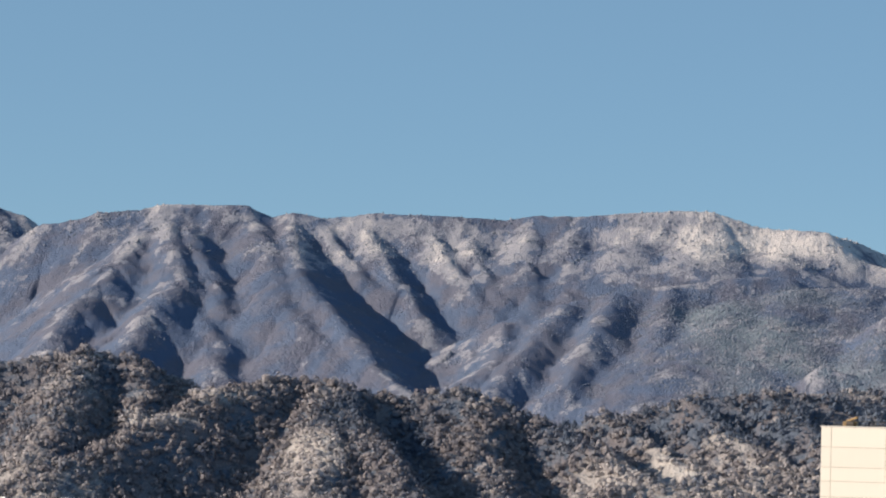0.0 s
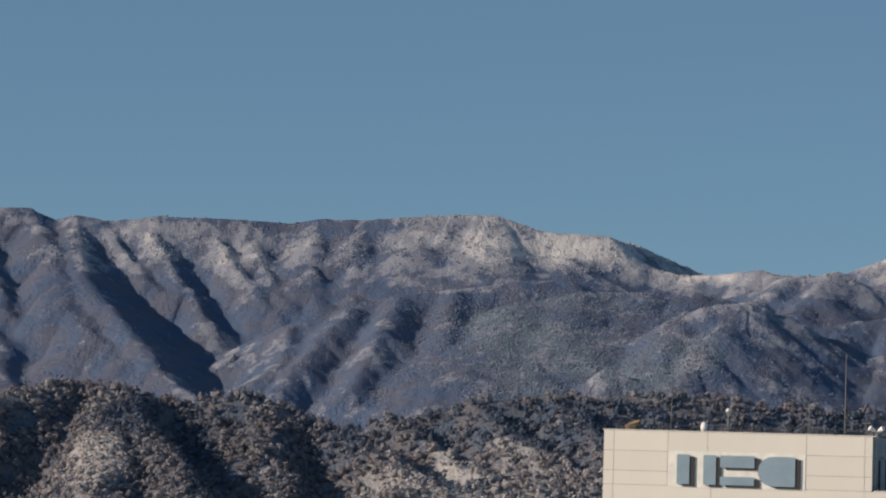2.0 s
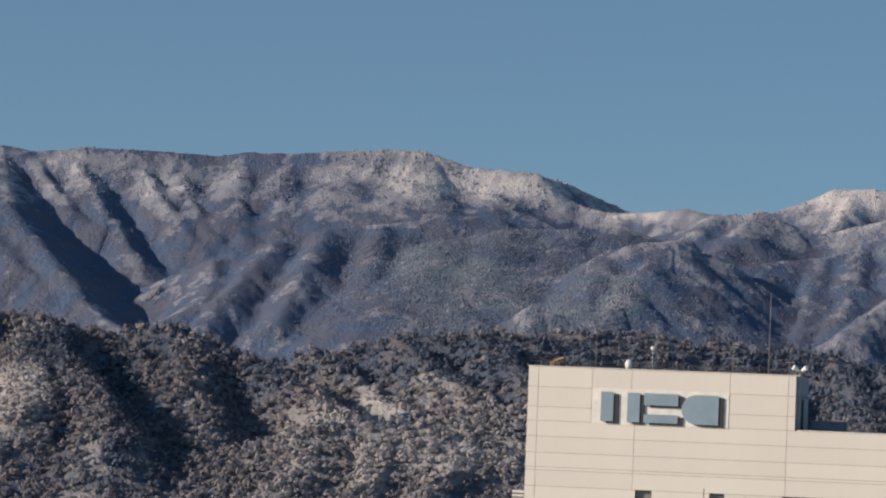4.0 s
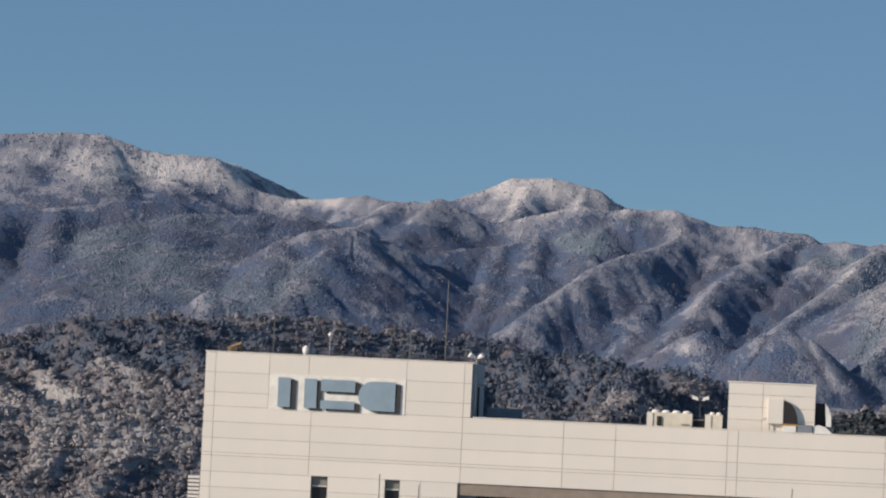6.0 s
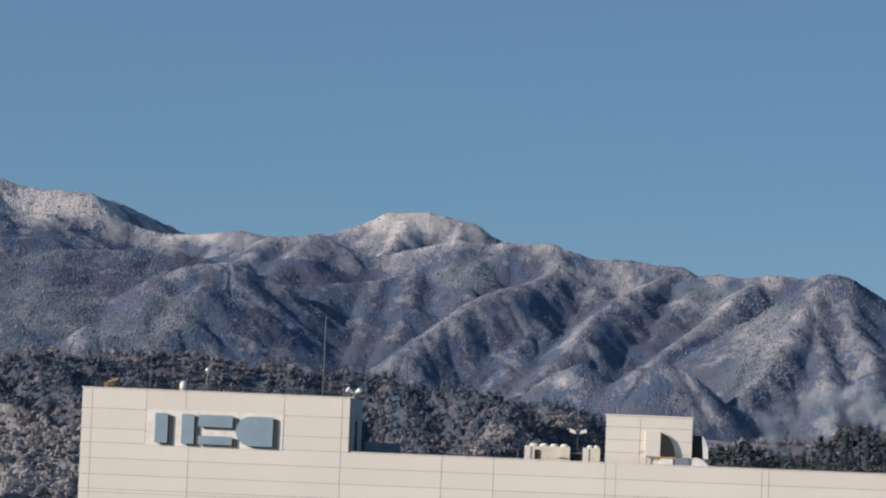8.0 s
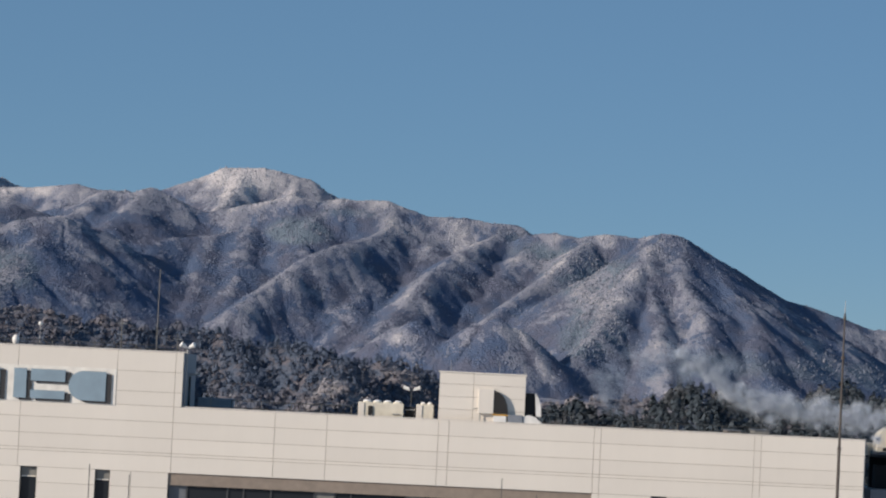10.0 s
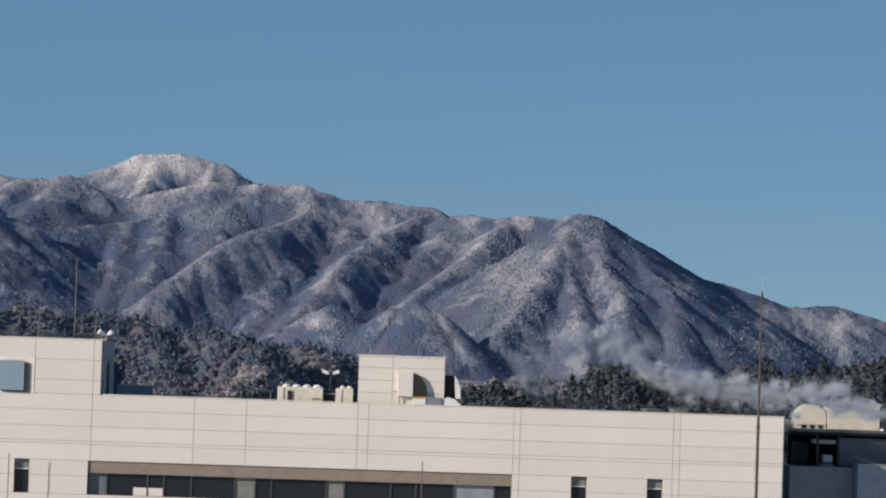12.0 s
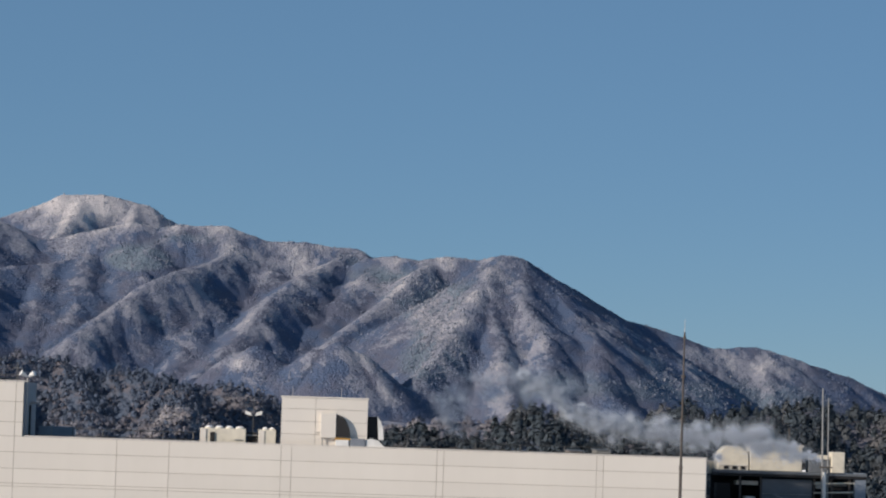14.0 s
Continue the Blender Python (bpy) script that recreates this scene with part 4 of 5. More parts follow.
# the sign: three plain raised blocks
sign = thing("wall_sign", "three raised blue-grey sign shapes over dark shadow plates on a white plate", "sign")
part("plate", box(-31.2, -21.38, FRONT - 0.03, FRONT - 0.004, 42.62, 45.2), mat_plate, sign)
shapes = [[(-30.55, 42.85), (-29.65, 42.85), (-29.65, 44.95), (-30.55, 44.95)], [(-28.65, 42.85), (-27.75, 42.85), (-27.75, 44.95), (-28.65, 44.95)],
          [(-27.45, 42.85), (-25.0, 42.85), (-25.0, 43.45), (-27.45, 43.45)], [(-27.45, 44.1), (-25.0, 44.1), (-25.0, 44.95), (-27.45, 44.95)],
          [(-22.1, 42.85), (-22.1, 44.95)] + [(-23.7 + 1.05 * math.cos(u), 43.9 + 1.05 * math.sin(u)) for u in np.linspace(math.pi / 2, 1.5 * math.pi, 13)]]
for o in shapes:
    k = part("sign_shape", prism(o, FRONT - 0.17, FRONT - 0.11), mat_sign, sign)
    # Cast shadow built as a dark plate, offset right and down.
    part("drop_shadow", prism([(x + 0.40, z - 0.16) for x, z in o], FRONT - 0.11, FRONT - 0.03), mat_sign_shadow, k, "dark plate standing for the cast shadow of the face")

# ---------------------------------------------------------------- roof things
pent = thing("rooftop_penthouse", "small cream-panelled plant room on the flat roof", "plant room")
part("body", box(1.70, 7.74, FRONT + 0.56, FRONT + 5, TOP - 0.5, 46.1), mat_joint, pent)
for x0, x1 in ((1.62, 4.08), (4.08, 7.8)):
    for z0, z1 in ((42.2, 43.5), (43.5, 44.4), (44.4, 45.3), (45.3, 46.12)):
        part("panel", box(x0 + 0.015, x1 - 0.015, FRONT + 0.5, FRONT + 0.56, z0 + 0.012, z1 - 0.012), mat_panel, pent)
# The shade of this side is put into its grey colour.
part("shade_side", box(7.74, 7.8, FRONT + 0.58, FRONT + 5, TOP - 0.5, 46.1), mat_shade_wall, pent, "side coloured grey for its shade")
part("coping", box(1.57, 7.85, FRONT + 0.45, FRONT + 5.05, 46.12, 46.2), mat_panel, pent)
for x in (2.4, 5.9, 7.7):
    part("lightning_spike", rod((x, FRONT + 1.5, 46.2), (x, FRONT + 1.5, 46.95), 0.022, 0.014), mat_steel, pent)


def quarter(x, z, r, n=10):
    return [(x, z)] + [(x + r * math.cos(u), z + r * 1.55 * math.sin(u)) for u in np.linspace(0, math.pi / 2, n)]


hood = thing("exhaust_hood", "cream curved exhaust hood with a dark mouth on the plant room", "vent")
part("duct", box(4.44, 5.55, FRONT + 0.16, FRONT + 0.5, 43.3, 45.06, 0.03), mat_panel, hood)
part("cowl", prism(quarter(5.55, 43.34, 1.06), FRONT + 0.24, FRONT + 0.5), mat_coping, hood)
# Solid black face in place of the shade inside the hood.
part("mouth", prism(quarter(5.56, 43.36, 1.03), FRONT + 0.20, FRONT + 0.24), mat_black, hood, "black face for the shade inside the mouth")
part("bracket", box(5.5, 6.6, FRONT + 0.1, FRONT + 0.4, 43.2, 43.3), mat_yellow, hood, "ochre support bracket")
hood2 = thing("exhaust_hood", "white-rimmed exhaust hood on the shaded side of the plant room", "vent")
# Cowl made solid black for the dark inside this hood.
part("cowl", prism([(7.82, 43.2)] + [(8.5 + 0.45 * math.cos(u), 43.3 + 1.6 * math.sin(u)) for u in np.linspace(0, math.pi / 2, 8)] + [(7.82, 44.9)], FRONT + 1.0, FRONT + 3.0), mat_black, hood2)
part("rim", prism([(8.62, 43.25), (9.0, 43.25), (8.95, 44.0), (8.75, 44.6), (8.5, 44.95), (8.55, 44.2)], FRONT + 0.9, FRONT + 1.0), mat_white, hood2, "white sunlit rim")
unit = thing("air_handler", "low grey air handler with a white cover beside the plant room", "air conditioner")
part("cabinet", box(6.6, 7.65, FRONT + 0.0, FRONT + 0.45, TOP, 43.3, 0.03), mat_shade_wall, unit)
part("cover", box(5.55, 6.5, FRONT - 0.0, FRONT + 0.4, TOP, 43.18, 0.04), mat_white, unit)
# White heap of snow, built under the part name duct.
part("duct", prism([(7.7, TOP), (9.1, TOP), (8.6, 43.2), (8.1, 43.35), (7.7, 43.2)], FRONT + 0.1, FRONT + 0.8), mat_white, unit)
tap = thing("pipe_stand", "thin steel pipe stand on the parapet", "pipe")
part("upright", rod((4.6, FRONT + 0.3, TOP - 0.1), (4.6, FRONT + 0.3, 43.75), 0.04), mat_steel, tap)
part("crossbar", rod((4.15, FRONT + 0.3, 43.6), (4.85, FRONT + 0.3, 43.75), 0.035), mat_steel, tap)


def cooler(x0, x1, fans):
    c = thing("rooftop_condenser", "cream rooftop condenser with round snow-topped fans", "air conditioner", group="rooftop condensers")
    part("cabinet", box(x0, x1, FRONT + 0.8, FRONT + 2.4, TOP - 0.5, 43.72, 0.04), mat_cream, c)
    part("side_panel", box(x0 + 0.02, x0 + 0.42, FRONT + 0.74, FRONT + 0.8, TOP - 0.4, 43.66), mat_panel, c)
    if fans > 2:
        part("louvre", box(x0 + 0.72, x0 + 1.05, FRONT + 0.72, FRONT + 0.8, TOP - 0.2, 43.45), mat_black, c, "dark louvre slot")
        part("base_rail", box(x1 - 0.8, x1 - 0.25, FRONT + 0.72, FRONT + 0.8, TOP + 0.2, TOP + 0.27), mat_steel, c)
    w = (x1 - x0 - 0.3) / fans
    for k in range(fans):
        x = x0 + 0.25 + w * (k + 0.5)
        f = part("fan", rod((x, FRONT + 1.5, 43.72), (x, FRONT + 1.5, 43.80), w * 0.46, w * 0.42, 14), mat_cream, c)
        part("snow_cap", rod((x, FRONT + 1.5, 43.80), (x, FRONT + 1.5, 43.90), w * 0.42, w * 0.22, 14), mat_snow, f, "thin cap of snow")
    return c


cooler(-4.1, -0.85, 4)
cooler(0.05, 1.3, 2)
# Black box added to make the gap between the condensers dark.
gap_filler = thing("gap_box", "black box filling the dark gap between two condensers", "machine")
part("body", box(-0.75, 0.0, FRONT + 1.2, FRONT + 2.2, TOP - 0.5, 43.5, 0.03), mat_black, gap_filler)
part("top_pipe", rod((-0.75, FRONT + 1.1, 43.3), (0.0, FRONT + 1.1, 43.3), 0.05), mat_steel, gap_filler)

flood = thing("floodlight_mast", "thin mast with two white floodlights and a cross arm", "lamp")
part("mast", rod((-0.35, FRONT + 3, TOP - 0.5), (-0.35, FRONT + 3, 46.9), 0.032, 0.02), mat_frame, flood)
part("arm", rod((-0.75, FRONT + 3, 44.72), (0.05, FRONT + 3, 44.72), 0.03), mat_steel, flood)
for d in (-1, 1):
    h = prism([(-0.35 + d * 0.12, 44.66), (-0.35 + d * 0.62, 44.8), (-0.35 + d * 0.6, 45.05), (-0.35 + d * 0.2, 44.92)], FRONT + 2.8, FRONT + 3.1)
    part("lamp_head", h, mat_white, flood, "white lamp head")


def rail(name, x0, x1, z, y, height, gap, label):
    r = thing(name, label, "railing")
    n = max(1, round((x1 - x0) / gap))
    for k in range(n + 1):
        x = x0 + (x1 - x0) * k / n
        part("post", rod((x, y, z), (x, y, z + height), 0.035, n=6), mat_frame, r)
    for h in (0.55, 1.0):
        part("rail_bar", rod((x0, y, z + height * h), (x1, y, z + height * h), 0.032, n=6), mat_frame, r)


rail("roof_railing", -35.2, -17.2, TALL - 0.1, FRONT + 1.5, 0.55, 3.0, "thin steel railing along the upper roof edge")
rail("roof_railing", -13.2, -4.6, TOP - 0.5, FRONT + 2.0, 1.15, 2.2, "thin steel railing on the lower roof")
rail("roof_railing", 9.4, 29.0, TOP - 0.5, FRONT + 6.0, 1.0, 3.3, "thin steel railing behind the parapet")


def aerial(x, top, label, arms=0, r=0.042, z0=TALL - 0.1, y=FRONT + 2.0):
    a = thing("aerial_mast", label, "antenna")
    part("mast", rod((x, y, z0), (x, y, top), r, r * 0.6, 6), mat_frame, a)
    for k in range(arms):
        part("cross_arm", rod((x - 0.35, y, top - 0.35 - 0.8 * k), (x + 0.35, y, top - 0.35 - 0.8 * k), 0.03, n=6), mat_steel, a)
    return a


aerial(-31.3, 50.1, "thin dark whip aerial on the upper roof")
aerial(-18.8, 52.5, "tall thin aerial pole on the upper roof", r=0.055)
aerial(-21.35, 48.85, "short aerial with two cross arms", 2, 0.06)
aerial(-17.3, 47.9, "short thin post on the upper roof", 1, 0.04)
ball = thing("weather_sensor", "white ball sensor on a thin post", "sensor")
part("post", rod((-27.2, FRONT + 2, TALL - 0.1), (-27.2, FRONT + 2, 48.05), 0.025, n=6), mat_steel, ball)
g = bmesh.new()
bmesh.ops.create_icosphere(g, subdivisions=2, radius=0.17, matrix=Matrix.Translation((-27.2, FRONT + 2, 48.2)))
part("ball", g, mat_white, ball, smooth=True)
dome = thing("satellite_dome", "small white radome on a stub", "antenna")
g = bmesh.new()
bmesh.ops.create_uvsphere(g, u_segments=16, v_segments=10, radius=0.33, matrix=Matrix.Translation((-28.8, FRONT + 1, 46.95)) @ Matrix.Diagonal((0.8, 0.8, 1.15, 1)))
part("radome", g, mat_white, dome, smooth=True)
part("stub", rod((-28.8, FRONT + 1, TALL - 0.1), (-28.8, FRONT + 1, 46.7), 0.12), mat_steel, dome)
horn = thing("roof_loudspeaker", "pair of white horn speakers on the roof corner", "loudspeaker")
part("post", rod((-16.45, FRONT + 0.5, TOP), (-16.45, FRONT + 0.5, 47.0), 0.05), mat_steel, horn)
for d in (-1, 1):
    part("horn", rod((-16.45 + d * 0.05, FRONT + 0.5, 46.95), (-16.45 + d * 0.48, FRONT + 0.3, 47.2), 0.07, 0.2, 12), mat_white, horn)
gond = thing("roof_winch", "small ochre cleaning winch on the upper roof", "machine")
part("frame", box(-34.5, -33.5, FRONT + 1, FRONT + 2, TALL - 0.1, 47.0, 0.05), mat_ochre, gond)
part("jib", rod((-34.3, FRONT + 1.5, 47.0), (-33.4, FRONT + 0.6, 47.3), 0.09), mat_ochre, gond)
part("drum", rod((-34.2, FRONT + 0.9, 46.8), (-33.7, FRONT + 0.9, 46.8), 0.22, n=12), mat_rust, gond)

# end wall of the upper block, coloured for shade, with its door, ladder and duct
part("end_wall", box(-16.65, -16.58, FRONT + 0.1, FRONT + 12.6, TOP - 0.5, TALL - 0.02), mat_shade_wall, building, "end wall coloured blue-grey for its shade")
door = part("roof_door", box(-16.58, -16.5, FRONT + 5.2, FRONT + 6.4, TOP - 0.4, 44.9), mat_black, building, "dark steel roof door")
part("door_hood", box(-16.5, -15.9, FRONT + 5.0, FRONT + 6.6, 45.0, 45.15), mat_steel, door)
part("coping", box(-35.95, -16.5, FRONT - 0.03, FRONT + 0.12, TALL, TALL + 0.07), mat_coping, building)
part("coping", box(-16.5, 32.2, FRONT - 0.03, FRONT + 0.12, TOP, TOP + 0.07), mat_coping, building)
# Shade of the far end, given as a darker wall colour.
part("end_wall", box(32.15, 32.22, FRONT + 0.1, FRONT + 15.9, 0, TOP - 0.02), mat_shade_wall, building, "end wall coloured grey for its shade")
duct = thing("roof_duct", "blue-grey sheet-metal duct on the lower roof", "duct")
part("casing", box(-15.9, -13.3, FRONT + 6, FRONT + 7.5, TOP - 0.5, 43.45, 0.05), mat_blue_wall, duct)
part("flange", box(-15.0, -14.9, FRONT + 5.95, FRONT + 7.55, TOP - 0.5, 43.5), mat_steel, duct)

louvre = thing("wall_louvre", "cream louvred vent box on the end of the block", "vent")
part("box", box(-36.75, -35.95, FRONT + 0.4, FRONT + 2.2, 35.0, 37.65), mat_shade_wall, louvre)
for k in range(9):
    part("slat", box(-36.8, -35.97, FRONT + 0.28, FRONT + 0.4, 35.2 + k * 0.28, 35.36 + k * 0.28), mat_panel, louvre)

# slim poles before the facade, and the tall lightning rod
for x, z in ((-22.95, 38.35), (-20.1, 37.75), (6.4, 38.75), (8.9, 37.7)):
    p = thing("slim_pole", "slim grey pole standing before the facade", "pole", group="slim poles")
    part("shaft", rod((x / 2, FRONT / 2, 0), (x / 2, FRONT / 2, EYE.z + (z - EYE.z) / 2), 0.042, 0.018, 6), mat_frame, p)
lr = thing("lightning_rod", "tall rust-brown lightning rod before the facade", "pole")
RX, RY, RK = 30.3 * 0.8, FRONT * 0.8, 0.8


def rz(z):
    return EYE.z + (z - EYE.z) * RK


part("lower_shaft", rod((RX, RY, 0), (RX, RY, rz(42.0)), 0.12, 0.09, 10), mat_rust, lr)
part("upper_shaft", rod((RX, RY, rz(42.0)), (RX, RY, rz(51.2)), 0.08, 0.045, 10), mat_rust, lr)
for z in (41.9, 45.3, 48.4):
    part("collar", rod((RX, RY, rz(z)), (RX, RY, rz(z + 0.22)), 0.12, n=10), mat_rust, lr)
part("tip", rod((RX, RY, rz(51.2)), (RX, RY, rz(52.6)), 0.035, 0.01, 6), mat_steel, lr)
part("finial", rod((RX, RY, rz(51.2)), (RX, RY, rz(51.7)), 0.09, 0.04, 8), mat_rust, lr)

# ---------------------------------------------------------------- the plant beyond the building
plant = thing("cooling_plant", "open steel-framed cooling plant with dark machinery", "industrial plant")
Y = 250.0
K = Y / FRONT


def px(v):
    return v * K


def pz(v):
    return EYE.z + (v - EYE.z) * K


def pbox(x0, x1, z0, z1, y0=0.0, y1=3.0, bevel=0.03):
    return box(px(x0), px(x1), Y + y0, Y + y1, pz(z0), pz(z1), bevel)


# Back wall coloured black to give the shade under the deck.
part("back_wall", pbox(33.0, 43.6, 35, 41.6, 4.0, 4.4), mat_black, plant)
# Panel colour lowered for the shade it stands in.
part("shade_grey_panel", pbox(36.2, 39.85, 38.8, 41.4, 0.2, 0.4), mat_dim, plant, "sheet panel darkened to blue-grey for shade")
part("panel_rib", pbox(36.2, 39.85, 40.3, 40.36, 0.15, 0.2), mat_steel, plant)
part("deck", pbox(33.0, 43.7, 41.55, 41.75, -0.3, 4.0), mat_black, plant, "dark roof deck edge")
part("deck_edge", pbox(33.0, 43.7, 41.75, 41.95, -0.35, 3.9), mat_dim, plant)
for x in (34.6, 36.1, 39.95, 41.2, 42.5):
    part("column", pbox(x - 0.08, x + 0.08, 36, 41.6, -0.1, 0.1), mat_rust, plant)
part("right_column", pbox(42.85, 43.65, 36, 42.0, -0.2, 0.6), mat_blue_wall, plant, "broad grey column")
for x0, x1, z0, z1, m in ((34.9, 35.9, 38.6, 39.5, mat_steel), (35.1, 35.8, 39.6, 40.1, mat_white), (34.4, 36.0, 40.9, 41.2, mat_cream), (33.0, 34.0, 39.0, 41.0, mat_black),
                          (40.3, 41.0, 38.6, 40.0, mat_cream), (41.3, 42.3, 38.6, 40.9, mat_black), (40.9, 42.4, 41.0, 41.3, mat_blind), (40.2, 40.7, 40.8, 41.3, mat_white)):
    part("machine", pbox(x0, x1, z0, z1, 0.6, 2.0), m, plant)
for z in (40.5, 41.15):
    part("pipe", rod((px(39.9), Y - 0.1, pz(z)), (px(42.8), Y - 0.1, pz(z + 0.12)), 0.06), mat_cream, plant)
part("brace", rod((px(37.0), Y + 0.1, pz(40.3)), (px(39.8), Y + 0.1, pz(39.3)), 0.04), mat_steel, plant)

tank = thing("water_tank", "cream panelled water tank on the plant roof", "tank")
part("shell", pbox(35.4, 39.2, 41.95, 43.75, 1.0, 3.4, 0.06), mat_cream, tank)
part("lid", pbox(35.3, 39.3, 43.75, 43.86, 0.9, 3.5), mat_coping, tank)
part("seam", pbox(35.4, 39.2, 42.85, 42.9, 0.96, 1.0, 0.0), mat_coping, tank)
part("vent_pipe", rod((px(38.35), Y + 2, pz(43.8)), (px(38.35), Y + 2, pz(45.1)), 0.05), mat_rust, tank)
side = thing("cooling_tower", "cream cooling tower casing with a round fan stack", "cooling tower")
part("casing", pbox(41.3, 42.25, 41.95, 43.45, 0.8, 2.4, 0.05), mat_cream, side)
part("machinery", pbox(39.7, 41.25, 41.95, 42.9, 1.2, 2.6, 0.05), mat_dim, side, "dark machinery beside the casing")
part("small_roof", prism([(px(39.6), pz(42.9)), (px(41.2), pz(42.9)), (px(41.0), pz(43.2)), (px(39.9), pz(43.25))], Y + 1.1, Y + 2.7), mat_cream, side)
drum = thing("header_tank", "small cream header tank behind the facade's end", "tank")
part("shell", pbox(32.75, 33.7, 41.6, 42.45, 3.7, 4.7, 0.06), mat_cream, drum)
part("lid", pbox(32.7, 33.75, 42.45, 42.53, 3.65, 4.75), mat_coping, drum)
vault = thing("arched_cooling_tower", "cream arched cooling tower casing on the plant deck", "cooling tower")
arch = [(px(33.15), pz(41.95)), (px(35.3), pz(41.95))] + [(px(34.225 + 1.075 * math.cos(u)), pz(42.75 + 0.95 * math.sin(u))) for u in np.linspace(0, math.pi, 13)]
part("casing", prism(arch, Y + 1.0, Y + 3.4), mat_cream, vault)
part("sill", pbox(33.1, 35.32, 42.25, 42.32, 0.94, 1.0, 0.0), mat_coping, vault)
for x in (33.7, 34.3, 34.9):
    part("louvre", pbox(x - 0.16, x + 0.16, 42.0, 42.22, 0.95, 1.0, 0.0), mat_black, vault, "dark louvre opening")
low = thing("low_annex", "blue-grey metal-clad annex with a flat roof", "building")
# Left wall takes the shade colour, the right one the lit blue-grey.
part("wall", pbox(32.4, 36.9, 0, 39.3, -2.0, 8, 0.0), mat_shade_wall, low)
part("wall", pbox(36.95, 56, 0, 39.55, -4.0, 8, 0.0), mat_blue_wall, low)
part("roof_edge", pbox(36.9, 56.05, 39.55, 39.63, -4.05, 8, 0.0), mat_steel, low)
for k in range(12):
    part("cladding_seam", pbox(38.5 + k * 1.45, 38.53 + k * 1.45, 30, 39.5, -4.03, -4.0, 0.0), mat_steel, low)
mast = thing("twin_mast", "pair of slim grey masts beside the cooling plant", "pole")
part("pole", rod((px(40.45), Y - 0.6, pz(39.5)), (px(40.30), Y - 0.6, pz(48.0)), 0.09, 0.05), mat_steel, mast)
part("pole", rod((px(40.85), Y - 0.6, pz(39.5)), (px(40.72), Y - 0.6, pz(47.3)), 0.06, 0.04), mat_steel, mast)
part("sleeve", rod((px(40.55), Y - 0.8, pz(39.5)), (px(40.53), Y - 0.8, pz(42.0)), 0.15, n=10), mat_white, mast, "white pipe sleeve")
part("platform", box(px(40.2), px(41.1), Y - 0.9, Y - 0.4, pz(42.3), pz(42.4)), mat_rust, mast)
crate = thing("snowy_crate", "small snow-covered hut roof beyond the plant", "hut")
part("roof", prism([(px(44.0), pz(41.3)), (px(45.0), pz(41.35)), (px(44.8), pz(41.75)), (px(44.2), pz(41.7))], Y + 30, Y + 33), mat_snow, crate)
part("wall", box(px(44.1), px(44.9), Y + 30.2, Y + 32.8, 0, pz(41.3)), mat_shade_wall, crate)


# low buildings behind the parapet
fence = thing("brown_fence", "low brown board fence behind the parapet", "fence")
for k in range(14):
    part("board", box(14 + k * 1.1, 15.05 + k * 1.1, 400, 400.2, 0, 41.35 + 0.08 * (k % 3)), mat_rust, fence)
for x0, x1, z1, m, label in ((42.4, 44.2, 42.2, mat_blind, "small grey house with a flat roof behind the block"),
                             (39.0, 40.6, 42.0, mat_lintel, "small brown house with a flat roof behind the block")):
    hut = thing("small_house", label, "house", group="houses behind the block")
    part("wall", box(x0, x1, 420, 426, 0, z1 - 0.6), m, hut)
    part("roof", box(x0 - 0.2, x1 + 0.2, 419.8, 426.2, z1 - 0.6, z1 - 0.5), mat_dim, hut)

# ---------------------------------------------------------------- snowy roofs at the hill foot
def farm_house(a, e, r, w, label):
    b = radians(a)
    x, y, z = r * math.sin(b), r * math.cos(b), EYE.z + r * math.tan(radians(e))
    h = thing("farm_house", label, "house", (x, y, z - 6), "houses at the hill foot")
    part("wall", box(-w, w, -4, 4, -60, 3.2), mat_lintel, h)
    bm = bmesh.new()
    for sgn in (-1, 1):
        vs = [bm.verts.new(q) for q in ((-w - 0.6, sgn * 4.8, 2.9), (w + 0.6, sgn * 4.8, 2.9), (w - 0.6, 0, 6.6), (-w + 0.6, 0, 6.6))]
        f = bm.faces.new(vs)
        ex = bmesh.ops.extrude_face_region(bm, geom=[f])["geom"]
        for v in ex:
            if isinstance(v, bmesh.types.BMVert):
                v.co.z += 0.5
    bmesh.ops.recalc_face_normals(bm, faces=bm.faces)
    part("roof", bm, mat_snow, h, "thick snow on the gabled roof")


farm_house(-20.93, -1.25, 2120, 17, "long house with a snow-covered gabled roof")
farm_house(-13.62, -2.22, 1900, 15, "low house with a snow-covered gabled roof")
farm_house(-22.4, -1.25, 2100, 6, "small house with a snow-covered gabled roof")

# trees in the gardens before the houses
garden = Range([(-23.4, -1.36), (-22.9, -1.33), (-22.3, -1.36), (-21.5, -1.33), (-20.9, -1.37), (-20.2, -1.32), (-19.5, -1.34)], -1.9, 2060, 2040, 71, 0.5, 0.5)
low_garden = Range([(-14.4, -2.30), (-13.7, -2.33), (-13.0, -2.28)], -2.7, 1850, 1835, 73, 0.5, 0.5)
leafy_wood("garden_trees", bank(garden, 700, 1.0), 2.8, 30, mat_tree, "bare and evergreen garden trees before the houses")
leafy_wood("garden_trees", bank(low_garden, 300, 1.0), 2.4, 30, mat_tree, "bare and evergreen garden trees before the house")

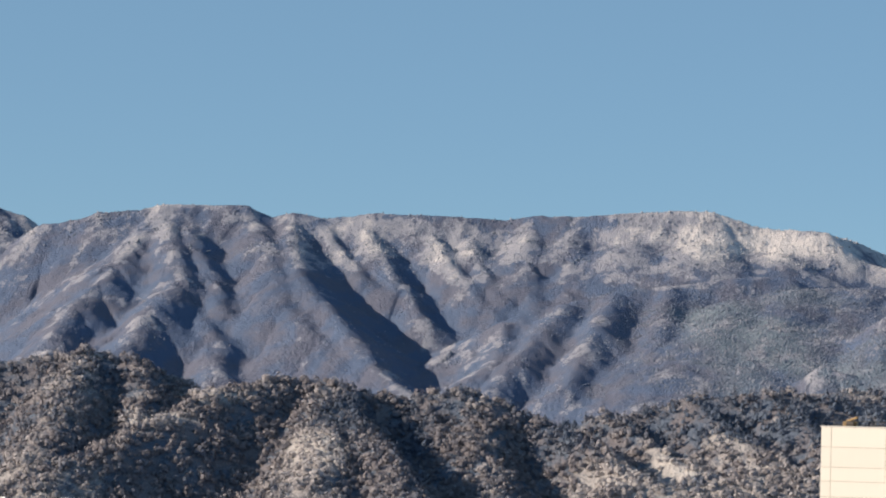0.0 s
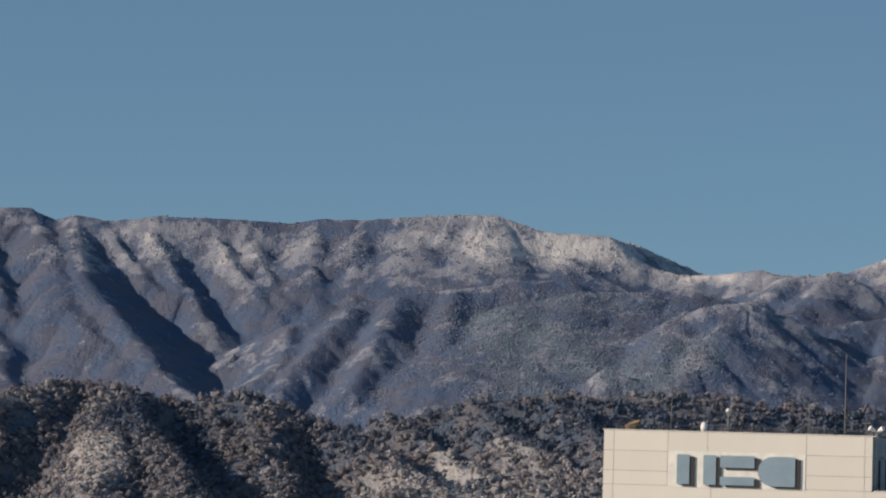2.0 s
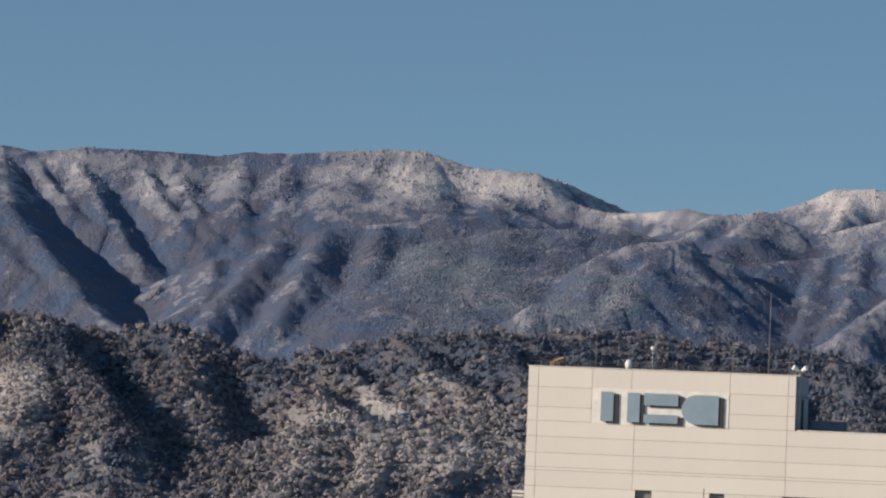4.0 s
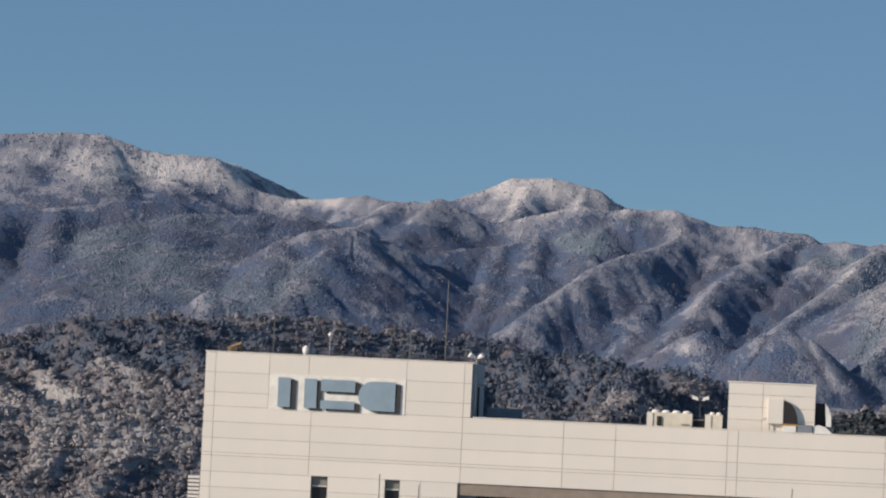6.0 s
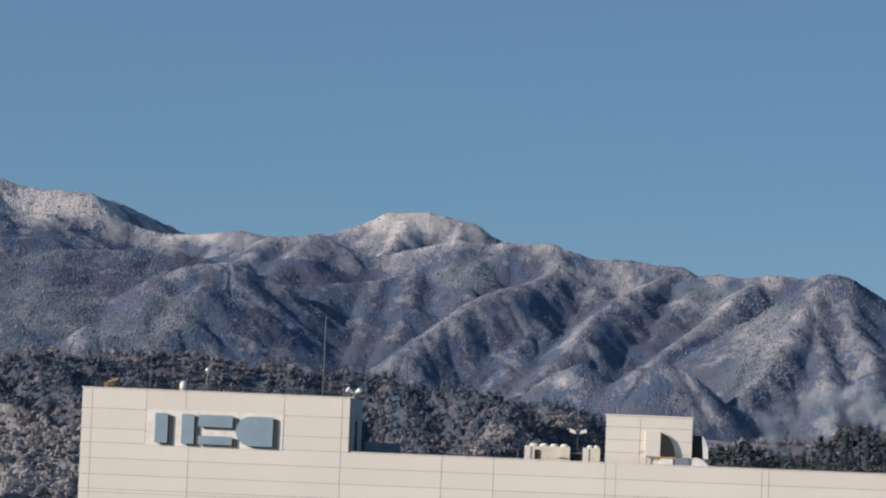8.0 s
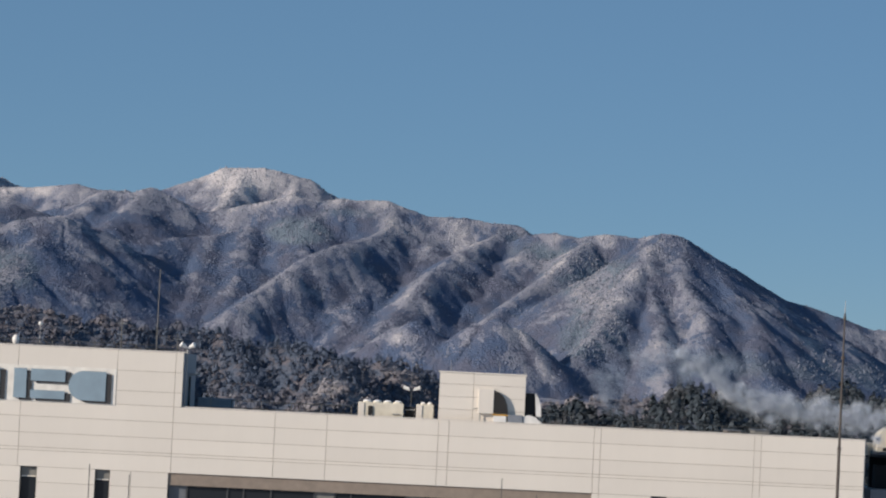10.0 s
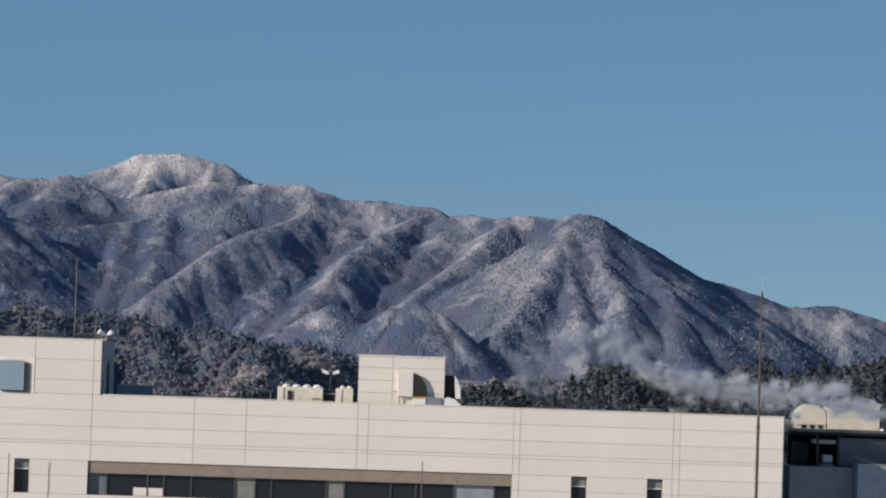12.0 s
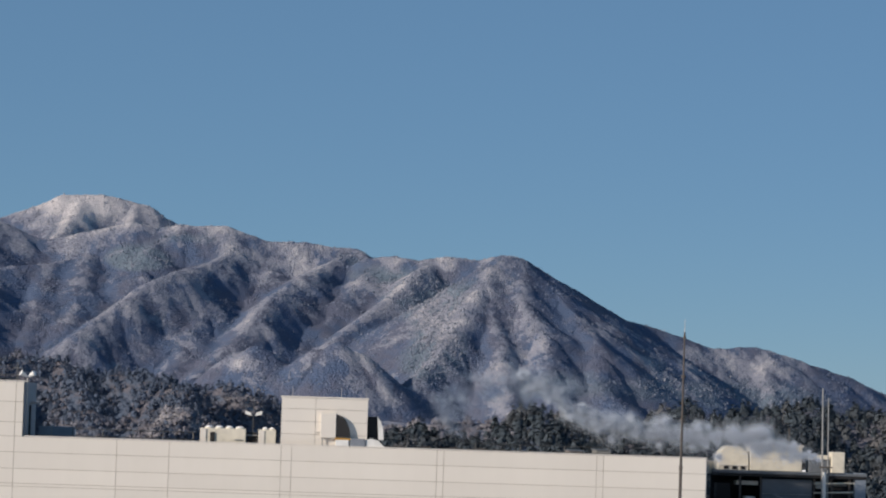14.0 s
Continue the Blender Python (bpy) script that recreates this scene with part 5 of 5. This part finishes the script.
# ---------------------------------------------------------------- steam drifting from the plant: countless droplets
line = np.array([(9.45, -0.48, 0.07), (8.95, -0.32, 0.14), (8.45, -0.20, 0.18), (7.75, -0.22, 0.17), (7.2, -0.12, 0.17), (6.6, -0.12, 0.16),
                 (6.0, -0.06, 0.16), (5.6, 0.05, 0.15), (5.2, 0.28, 0.14), (4.8, 0.52, 0.13), (4.4, 0.72, 0.12)])
thin = np.array([(5.4, 0.45, 0.20), (4.9, 0.62, 0.22), (4.3, 0.60, 0.26), (3.7, 0.50, 0.30), (3.3, 0.32, 0.28), (3.2, 0.0, 0.22), (3.4, -0.25, 0.16)])


def steam(name, way, puffs, each, fade, grain, mat, label):
    """Billows along a drifting way, each a ball of countless droplets, thinner downwind."""
    u = (np.arange(puffs) + rng.uniform(-0.5, 0.5, puffs)) / puffs
    k = np.linspace(0, 1, len(way))
    c = np.stack([np.interp(u, k, way[:, q]) for q in range(3)], -1)
    size = c[:, 2] * rng.uniform(0.7, 1.35, puffs)
    az0 = c[:, 0] + rng.normal(0, 0.45, puffs) * c[:, 2]
    el0 = c[:, 1] + rng.normal(0, 0.55, puffs) * c[:, 2]
    m = (each * (size / 0.12) ** 1.6 * (1 - fade * u) * rng.uniform(0.5, 1.3, puffs)).astype(int)
    who = np.repeat(np.arange(puffs), m)
    d = rng.normal(0, 1, (len(who), 3))
    d *= (np.abs(rng.normal(0, 0.5, (len(who), 1))) + 0.12) / np.linalg.norm(d, axis=-1, keepdims=True)
    az, el = az0[who] + d[:, 0] * size[who], el0[who] + d[:, 2] * size[who]
    keep = lattice_noise(98, az * 4, el * 6, 4, 0.6) + rng.uniform(-0.7, 0.7, len(who)) > -0.15
    az, el, who, d = np.radians(az[keep]), np.radians(el[keep]), who[keep], d[keep]
    r = 247 + d[:, 1] * 1.2
    p = np.stack([r * np.sin(az), r * np.cos(az), EYE.z + r * np.tan(el)], -1)
    v = p[:, None] + rng.normal(0, grain, (len(az), 3, 3))
    ob = from_arrays(name, v.reshape(-1, 3), np.arange(len(az) * 3).reshape(-1, 3), mat)
    return tagged(ob, label, "steam", kind="stuff")


mat_steam = material("steam", (0.55, 0.60, 0.68), 1.0)
# Steam again, its colour darkened and blued for the look of haze.
mat_hazed_steam = material("hazed_steam", (0.34, 0.40, 0.50), 1.0)
for m in (mat_steam, mat_hazed_steam):
    shader(m).inputs["Specular IOR Level"].default_value = 0.0
steam("steam_plume", line, 140, 5600, 0.62, 0.016, mat_steam, "white steam drifting in billows from the cooling plant")
steam("steam_haze", thin, 60, 900, 0.2, 0.012, mat_hazed_steam, "thin steam, coloured bluish for haze, spreading before the slope")
